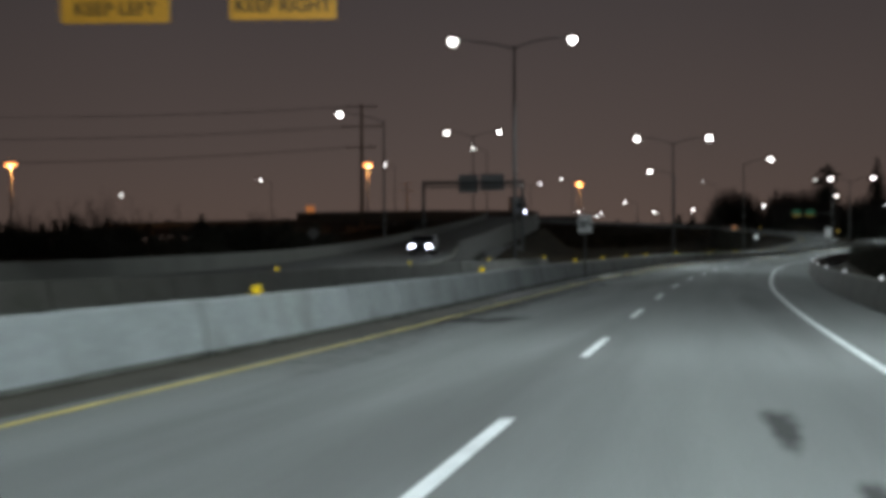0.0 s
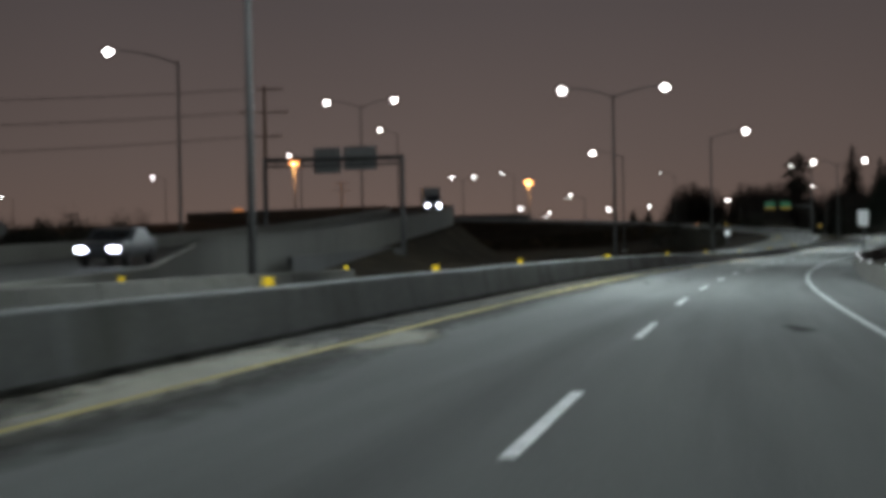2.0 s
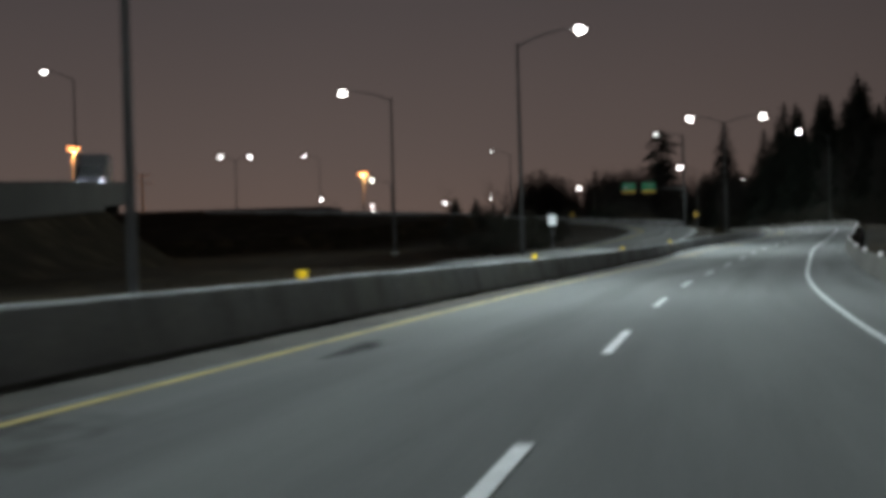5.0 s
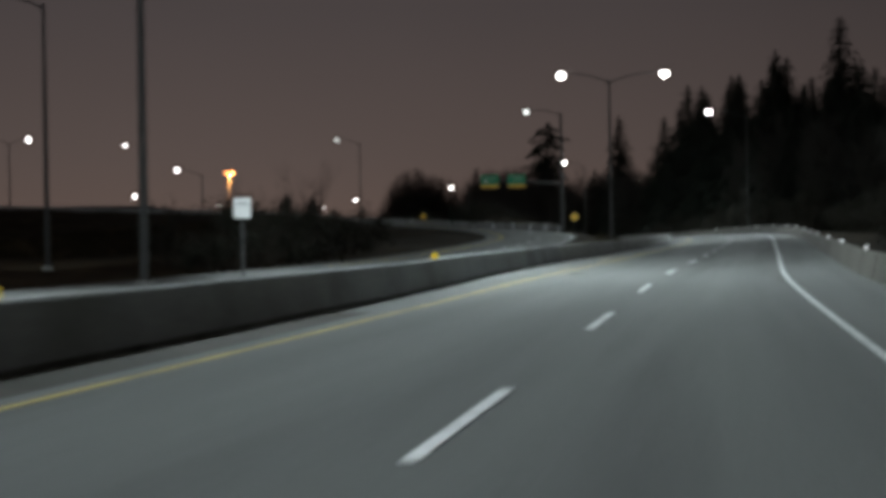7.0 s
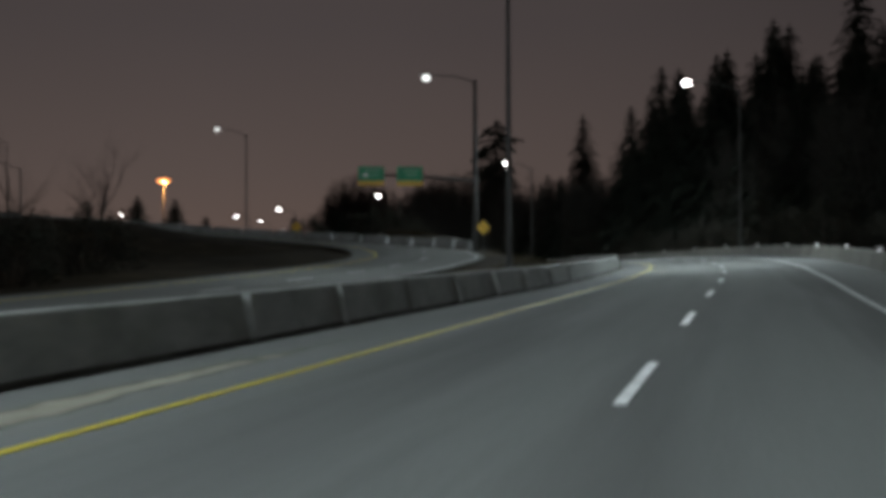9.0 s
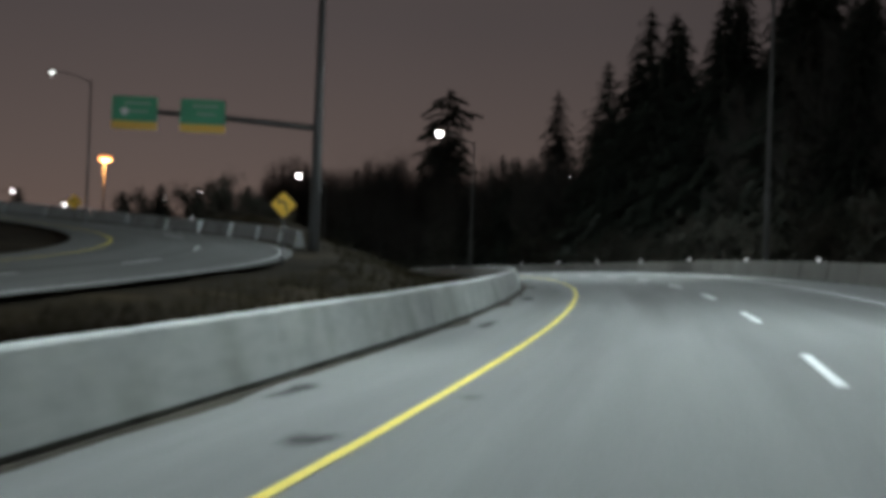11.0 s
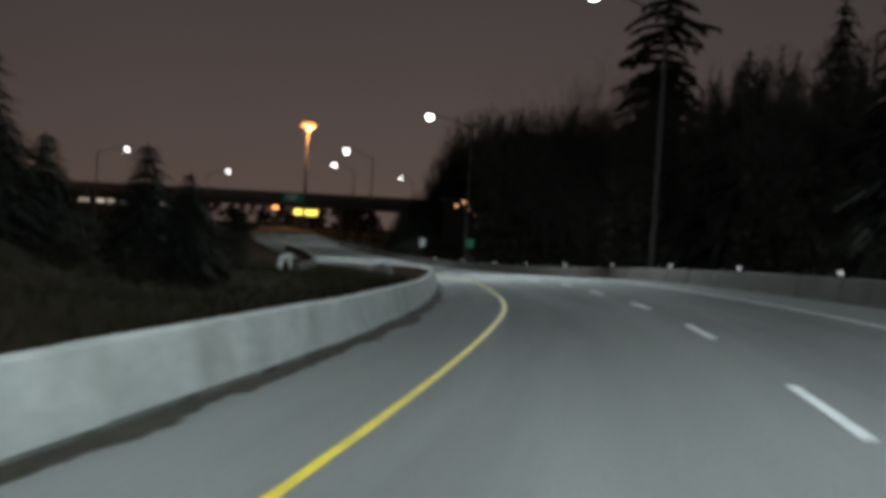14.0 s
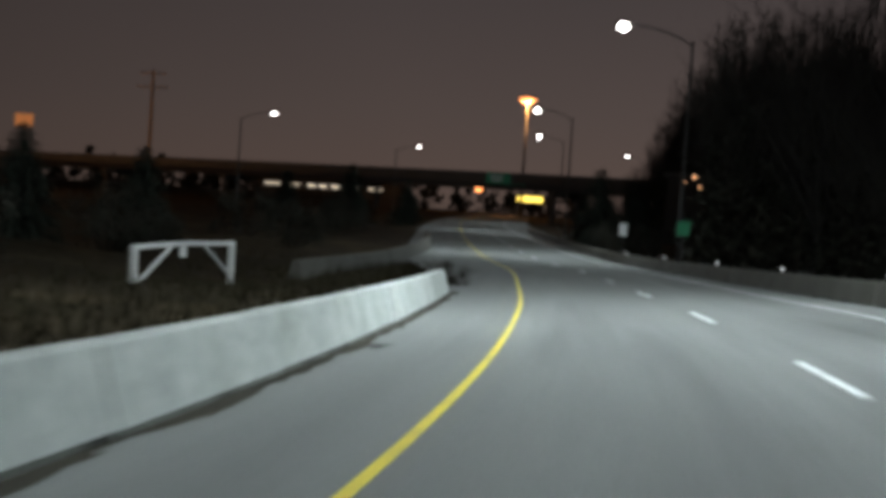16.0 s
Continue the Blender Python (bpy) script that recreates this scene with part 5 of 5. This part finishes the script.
def shrub_meshes(h, seed, n=1500):
    """A scrubby bush: arching stems, small leaves down to the ground, bare twigs sticking out."""
    rg = random.Random(seed)
    bt, bc = bmesh.new(), bmesh.new()
    blobs = []
    for k in range(13):
        a, rr = rg.uniform(0, 6.28), math.sqrt(rg.random())
        q = Vector((math.cos(a) * h * 0.52 * rr, math.sin(a) * h * 0.52 * rr, h * rg.uniform(0.12, 0.78) * (1.05 - 0.4 * rr)))
        blobs.append((q, h * rg.uniform(0.13, 0.27)))
        tube(bt, [(q.x * 0.25, q.y * 0.25, -0.2), Vector((q.x * 0.6, q.y * 0.6, q.z * 0.65)), q], [0.018 * h, 0.011 * h, 0.004 * h], 5)
        for j in range(9):
            d = Vector((rg.gauss(0, 0.6) + q.x / h, rg.gauss(0, 0.6) + q.y / h, rg.uniform(0.3, 1.2))).normalized()
            o = q + Vector((rg.gauss(0, 1), rg.gauss(0, 1), rg.gauss(0, 1))) * 0.05 * h
            tube(bt, [o, o + d * h * rg.uniform(0.12, 0.32)], [0.005 * h, 0.0015 * h], 3, False)
    for k in range(n):
        q, r = rg.choice(blobs)
        d = Vector((rg.gauss(0, 1), rg.gauss(0, 1), rg.gauss(0, 1))).normalized()
        c = q + d * r * rg.uniform(0.3, 1.2)
        c.z = max(c.z, 0.01)
        s = h * rg.uniform(0.013, 0.034)
        u = Vector((rg.gauss(0, 1), rg.gauss(0, 1), rg.gauss(0, 1))).normalized()
        w = d.cross(u).normalized()
        bc.faces.new([bc.verts.new(x) for x in (c - u * s, c + w * s * 0.6, c + u * s, c - w * s * 0.6)])
    return mesh_of("stem", bt, BARK), mesh_of("crown", bc, LEAVES)


def tree_kind(name, label, category, meshes, names, group):
    root = thing(name, label, category, pose(0, 0, -200), group)
    for nm, me in zip(names, meshes):
        ob = new(nm, me)
        ob.parent = root
    return root


CON = [tree_kind("conifer_tree", "tall dark conifer at the edge of the wood", "tree", conifer_meshes(h, sd, sp, 0.4, 1.45), ("trunk", "crown"), "conifers") for h, sd, sp in ((24, 1, 0.21), (24, 2, 0.25), (24, 5, 0.20))]
RAG = tree_kind("conifer_tree", "ragged old conifer with drooping open top branches", "tree", ragged_meshes(26, 9), ("trunk", "crown"), "conifers")
THICK = [tree_kind("overgrown_tree", "leafless tree with fine twigs overgrown with ivy", "tree", thicket_meshes(16, sd), ("trunk", "crown", "ivy"), "overgrown trees") for sd in (41, 42, 43, 44)]
YOUNG = [tree_kind("young_conifer", "small dark conifer on the grass bank", "tree", conifer_meshes(5, sd, 0.30, 0.6, 2.3), ("trunk", "crown"), "young conifers") for sd in (11, 12, 13)]
BARE = [tree_kind("bare_tree", "leafless winter tree with many fine branches", "tree", bare_meshes(18, sd), ("trunk", "crown"), "bare trees") for sd in (21, 22, 23)]
SHRUB = [tree_kind("shrub", "dark scrubby bush in the grass", "shrub", shrub_meshes(3.0, sd), ("stem", "crown"), "shrubs") for sd in (31, 32, 33)]
used = set()


def plant(kind, x, y, scale, turn=None, z=None):
    m = pose(x, y, (ground_z(x, y) if z is None else z) - 0.05, 0, 0, rng.uniform(0, 360) if turn is None else turn) @ Matrix.Diagonal((scale, scale, scale, 1))
    if kind not in used:
        used.add(kind)
        kind.matrix_basis = m
        return kind
    ob = copy_thing(kind, pose(0, 0, 0))
    ob.matrix_basis = m
    return ob


def clear_of_road(x, y, gap):
    return np.min(np.hypot(MAIN.p[:, 0] - x, MAIN.p[:, 1] - y)) > gap


# the wood on the right of the ramp
tr = random.Random(77)
plant(RAG, 119.4, 359.2, 1.01)
plant(CON[0], 134.2, 279.0, 1.24)
plant(CON[1], 121.6, 299.5, 0.98)
for x, y, k, sc in ((118.4, 301, 0, .78), (116.9, 297, 1, .60), (124.6, 301, 2, .98), (121.0, 293, 1, .90), (118.2, 290, 2, .72), (127.0, 296, 0, 1.02), (124.0, 288, 1, .98), (120.5, 284, 0, .86), (128.5, 286, 2, 1.1), (125.5, 278, 1, 1.0), (121.5, 274, 2, .88), (130.5, 304, 1, 1.0), (133, 294, 0, 1.1)):
    plant(CON[k], x, y, sc)
for x, y, k, sc in ((119.5, 306, 2, .62), (122.5, 304, 0, .85), (128, 309, 1, .95), (126, 292, 2, .98), (130, 299, 2, .98), (131.5, 290, 1, 1.0), (127, 282, 0, .95), (130, 275, 2, .9), (123, 296, 0, .9), (134, 286, 0, .95)):
    plant(CON[k], x, y, sc)
plant(CON[2], 140.0, 372.0, 1.21)
for k in range(140):
    s, lat = tr.uniform(198, 300), 21 + 45 * tr.random() ** 1.3
    q = MAIN.at(S0 + s, lat)
    plant(tr.choice(CON), q.x, q.y, tr.uniform(0.72, 1.0) * float(np.interp(s, (198, 225, 250, 275, 300), (0.20, 0.40, 0.60, 0.82, 0.98))))
for k in range(75):
    s, lat = tr.uniform(196, 300), tr.uniform(16.5, 29)
    q = MAIN.at(S0 + s, lat)
    plant(tr.choice(THICK), q.x, q.y, tr.uniform(0.75, 1.1) * float(np.interp(s, (196, 225, 250, 300), (0.28, 0.50, 0.72, 0.9))))
# lower trees, then a rounded group of tall ones before the house
for k in range(50):
    x, y = tr.uniform(112, 140), tr.uniform(306, 345)
    if clear_of_road(x, y, 11) and math.hypot(x - 119.4, y - 359.2) > 4:
        plant(tr.choice(THICK), x, y, tr.uniform(0.66, 0.84) * (1.0 if x < 128 else 1.15))
for k in range(54):
    x, y = tr.uniform(108.6, 122), tr.uniform(332, 374)
    if clear_of_road(x, y, 10) and math.hypot(x - 119.4, y - 359.2) > 3.5:
        plant(tr.choice(THICK), x, y, tr.uniform(0.8, 1.05) * float(np.interp(y, (332, 350, 374), (0.46, 0.52, 0.66))))
for k in range(24):
    x, y = tr.uniform(118, 160), tr.uniform(346, 400)
    plant(tr.choice(THICK), x, y, tr.uniform(0.7, 1.0))
for x, y, k, sc in ((110.6, 356, 0, 1.1), (113.5, 360, 1, 1.25), (115.5, 352, 2, 1.25), (117, 338, 0, 1.0), (110, 346, 1, .92), (107.8, 352, 2, .8), (113, 356, 0, .95), (109, 366, 2, .85), (118, 315, 1, .72), (116, 322, 0, .66), (111, 344, 2, 1.2), (114.5, 342, 0, 1.3), (112, 350, 1, 1.3), (116, 348, 2, 1.2), (118, 343, 1, 1.25), (117.5, 350, 0, 1.3), (108.5, 348, 2, 1.1), (110.5, 352, 0, 1.25), (114, 346, 1, 1.3), (113, 353, 2, 1.3), (116, 356, 0, 1.3), (109.5, 362, 1, 1.15), (112.5, 369, 2, 1.25), (107.5, 372, 0, 1.1), (109, 358, 0, 1.0), (112, 364, 1, 1.15), (115, 384, 0, 1.35), (118, 390, 2, 1.45), (121, 386, 1, 1.4), (113, 391, 2, 1.25), (110, 398, 0, 1.15), (107, 402, 1, 1.0), (124, 392, 0, 1.45)):
    plant(BARE[k], x, y, sc)
# the wood beyond, past the house
for k in range(44):
    x, y = tr.uniform(98, 136), tr.uniform(386, 446)
    if clear_of_road(x, y, 10) and abs(x - 108) + abs(y - 420) > 12 and x > 112:
        plant(tr.choice(THICK), x, y, tr.uniform(0.95, 1.3))
for k in range(10):
    x, y = tr.uniform(116, 140), tr.uniform(400, 440)
    if abs(x - 108) + abs(y - 420) > 12:
        plant(tr.choice(CON), x, y, tr.uniform(0.65, 0.85))
# a rounded dense clump at the wood's far end, past the house
for x, y, sc in ((103.0, 431, 1.12), (105.5, 436, 1.3), (107.5, 430, 1.38), (109.5, 438, 1.35), (112.0, 433, 1.25), (104.5, 442, 1.2), (114.0, 440, 1.3), (101.5, 438, 0.9), (110.0, 446, 1.2), (99.5, 434, 0.6), (97.8, 440, 0.5)):
    plant(tr.choice(THICK), x, y, sc)
for k in range(44):
    q = MAIN.at(S0 + tr.uniform(192, 352), tr.uniform(11.5, 16))
    plant(tr.choice(SHRUB), q.x, q.y, tr.uniform(0.7, 1.8))
for k in range(60):
    q = MAIN.at(S0 + tr.uniform(24, 190), tr.uniform(8.5, 15))
    plant(tr.choice(SHRUB), q.x, q.y, tr.uniform(0.5, 1.1))
for x, y, sc in ((105.2, 352, 0.80), (106.4, 357, 0.90), (107.8, 349, 0.78), (105.6, 363, 0.92), (107.6, 367, 0.95), (108.8, 358, 0.92), (106.2, 371, 0.88), (109.5, 352, 0.86)):
    plant(tr.choice(THICK), x, y, sc)
for x, y, k, sc in ((113.5, 312, 1, 0.48), (116, 318, 0, 0.52), (119, 322, 2, 0.55), (114.8, 323, 1, 0.50), (117.5, 328, 0, 0.58)):
    plant(CON[k], x, y, sc)
plant(SHRUB[0], 96.4, 320.3, 0.33)
for k in range(34):
    x, y = tr.uniform(107.2, 117), tr.uniform(368, 396)
    plant(tr.choice(THICK), x, y, tr.uniform(0.5, 0.75))
for x, y, k, sc in ((117.0, 240.0, 0, 0.50), (119.5, 247.0, 2, 0.56), (121.0, 254.0, 0, 0.66), (122.0, 262.0, 1, 0.78), (118.0, 264.0, 2, 0.66), (119.0, 270.0, 0, 0.9), (123.5, 281.0, 1, 0.9)):
    plant(CON[k], x, y, sc)
# bank on the left of the bend, and scrub by the notice sign
for x, y, sc in ((86.4, 287.5, 0.98), (84.6, 286.0, 0.9), (85.2, 289.5, 0.85), (87.2, 290.5, 0.7), (88.4, 298.0, 0.85), (90.6, 294.5, 0.68), (86.0, 312.5, 0.5), (83.0, 285.0, 0.6), (80.5, 281.0, 0.5), (78.0, 296.0, 0.7), (82.0, 303.0, 0.8), (66.0, 305.0, 0.9), (69.5, 308.0, 0.8), (62.0, 303.0, 0.8), (97.0, 380.0, 1.2), (99.4, 384.0, 1.05), (70.0, 409.0, 1.2), (74.0, 418.0, 1.0), (66.0, 400.0, 1.0), (79.5, 330.0, 0.8), (77.0, 345.0, 0.9)):
    plant(tr.choice(YOUNG), x, y, sc * 1.05)
for x, y, sc in ((48.5, 196.0, 1.36), (50.5, 201.0, 1.55), (46.5, 203.0, 1.31), (53.0, 207.0, 1.43), (55.5, 213.0, 1.43), (50.0, 212.0, 1.66), (58.0, 221.0, 1.31), (60.5, 229.0, 1.43), (57.0, 236.0, 1.31), (83.6, 268.0, 0.45), (85.5, 271.0, 0.5), (87.6, 274.0, 0.42), (86.2, 277.5, 0.55), (88.6, 280.0, 0.45), (89.4, 285.0, 0.5), (84.8, 281.5, 0.6), (87.9, 283.0, 0.5), (90.2, 289.5, 0.45), (82.6, 273.0, 0.5), (91.2, 300.0, 0.4), (84.5, 276.0, 0.99), (82.5, 279.0, 1.10), (86.2, 288.0, 0.99), (85.6, 294.0, 1.10), (80.0, 290.0, 1.43), (88.5, 303.5, 0.88), (84.0, 308.0, 0.99), (80.5, 313.0, 1.21), (77.0, 305.0, 1.32), (84.5, 318.0, 0.88), (80.0, 322.0, 1.10), (83.0, 330.0, 0.99), (76.0, 325.0, 1.32), (80.0, 338.0, 1.10), (83.5, 348.0, 1.10), (78.0, 356.0, 1.21), (98.5, 370.0, 0.99), (101.0, 378.0, 1.10), (96.5, 390.0, 0.99), (79.0, 372.0, 1.10), (75.0, 388.0, 1.21), (72.0, 398.0, 1.32)):
    plant(tr.choice(SHRUB), x, y, sc)
for x, y, k, sc in ((56.0, 238.0, 0, .55), (60.0, 252.0, 1, .6), (52.0, 246.0, 2, .5), (-34.0, 150.0, 0, .55), (-46.0, 175.0, 1, .6), (-70.0, 190.0, 2, .75), (-84.0, 200.0, 0, .8)):
    plant(BARE[k], x, y, sc)
for x, y, k, sc in ((-70, 236, 0, .95), (-78, 242, 1, .9), (-84, 236, 2, .85), (-62, 244, 2, .7), (-40, 247, 1, .62), (-37, 250, 0, .6), (-50, 246, 1, .5), (-96, 230, 0, .8), (-104, 238, 1, .85), (-45.4, 287, 1, .72), (-46.5, 289, 2, .62), (-86, 296, 0, 1.0), (-90, 300, 1, 1.12), (-94, 303, 2, 1.05), (-99, 299, 0, 1.0), (-104, 305, 1, 0.9), (-82, 304, 2, 0.85)):
    plant(BARE[k], x, y, sc)
for k in range(46):
    u = tr.random()
    plant(tr.choice(SHRUB), -16 - 62 * u + tr.uniform(-3, 3), 150 + 14 * u + tr.uniform(-5, 9), tr.uniform(1.3, 2.3))
for x, y, sc in ((-26, 156, 1.0), (-33, 158, 1.2), (-44, 160, 1.1), (-52, 162, 1.3), (-60, 160, 1.1)):
    plant(tr.choice(YOUNG), x, y, sc)
for x, y, sc in ((-24, 120, 1.0), (-30, 128, 1.3), (-38, 132, 1.5), (-46, 140, 1.4), (-55, 146, 1.6), (-64, 150, 1.5), (-28, 140, 1.2), (-20, 150, 1.3), (-74, 155, 1.7), (-18, 165, 1.2)):
    plant(tr.choice(SHRUB), x, y, sc * 1.2)


# ---- far woods round the horizon ----
wv, wf = [], []
fw = random.Random(8)
for k in range(620):
    a = radians(fw.uniform(-62, 48))
    d = fw.uniform(560, 800)
    x, y, h, w = 40 + d * math.sin(a), 60 + d * math.cos(a), fw.uniform(6, 13), fw.uniform(3, 6)
    if y < 690 and abs(x - np.interp(y, MAIN.p[:, 1], MAIN.p[:, 0])) < 14:
        continue
    for j in range(34):
        u = fw.random() ** 0.8
        r = w * (1.05 - u) * fw.uniform(0.3, 1.1)
        b = fw.uniform(0, 6.28)
        c0 = Vector((x + r * math.cos(b), y + r * math.sin(b), h * u))
        p, q = Vector((fw.gauss(0, 1), fw.gauss(0, 1), fw.gauss(0, 1))).normalized(), Vector((fw.gauss(0, 1), fw.gauss(0, 1), fw.gauss(0, 1))).normalized()
        n = len(wv)
        sz = fw.uniform(0.8, 1.9)
        wv += [tuple(c0 - p * sz), tuple(c0 + q * sz), tuple(c0 + p * sz), tuple(c0 - q * sz * 0.8)]
        wf.append((n, n + 1, n + 2, n + 3))
me = bpy.data.meshes.new("far_woods")
me.from_pydata(wv, [], wf)
me.materials.append(LEAVES)
tagged(new("far_woods", me), "dark line of distant trees along the horizon", "woods", kind="stuff")


# ---- rough grass on the verges ----
bm_v, bm_f = [], []
gr = random.Random(5)
for k in range(15000):
    s = gr.uniform(S0 + 120, BAR_END + 20)
    lat = left_edge(s) - 0.75 - abs(gr.gauss(0, 4.6))
    q = MAIN.at(s, lat)
    z = ground_z(q.x, q.y)
    if np.min(np.hypot(LOOP.p[:, 0] - q.x, LOOP.p[:, 1] - q.y)) < 5.4:
        continue
    for j in range(3):
        a, h = gr.uniform(0, 6.28), gr.uniform(0.12, 0.38)
        dx, dy = math.cos(a) * 0.02, math.sin(a) * 0.02
        ox, oy = q.x + gr.uniform(-0.1, 0.1), q.y + gr.uniform(-0.1, 0.1)
        n = len(bm_v)
        bm_v += [(ox - dx, oy - dy, z - 0.03), (ox + dx, oy + dy, z - 0.03), (ox + gr.uniform(-0.15, 0.15), oy + gr.uniform(-0.15, 0.15), z + h)]
        bm_f.append((n, n + 1, n + 2))
me = bpy.data.meshes.new("rough_grass")
me.from_pydata(bm_v, [], bm_f)
me.materials.append(BLADE)
tagged(new("rough_grass", me), "dry rough grass on the verge behind the barrier", "grass", kind="stuff")


# ---- litter at the barrier foot ----
bm = bmesh.new()
bmesh.ops.create_icosphere(bm, subdivisions=3, radius=0.085)
for v in bm.verts:
    v.co *= 1 + 0.5 * noise.noise(v.co * 21) + 0.25 * noise.noise(v.co * 55)
    v.co.z = max(v.co.z * 0.7, -0.04)
litter = tagged(new("paper_bag", mesh_of("paper_bag", bm, PAPER)), "crumpled dirty white bag against the barrier foot", "litter")
litter.matrix_basis = MAIN.frame_at(S0 + 310.2, -4.92, 0.04)
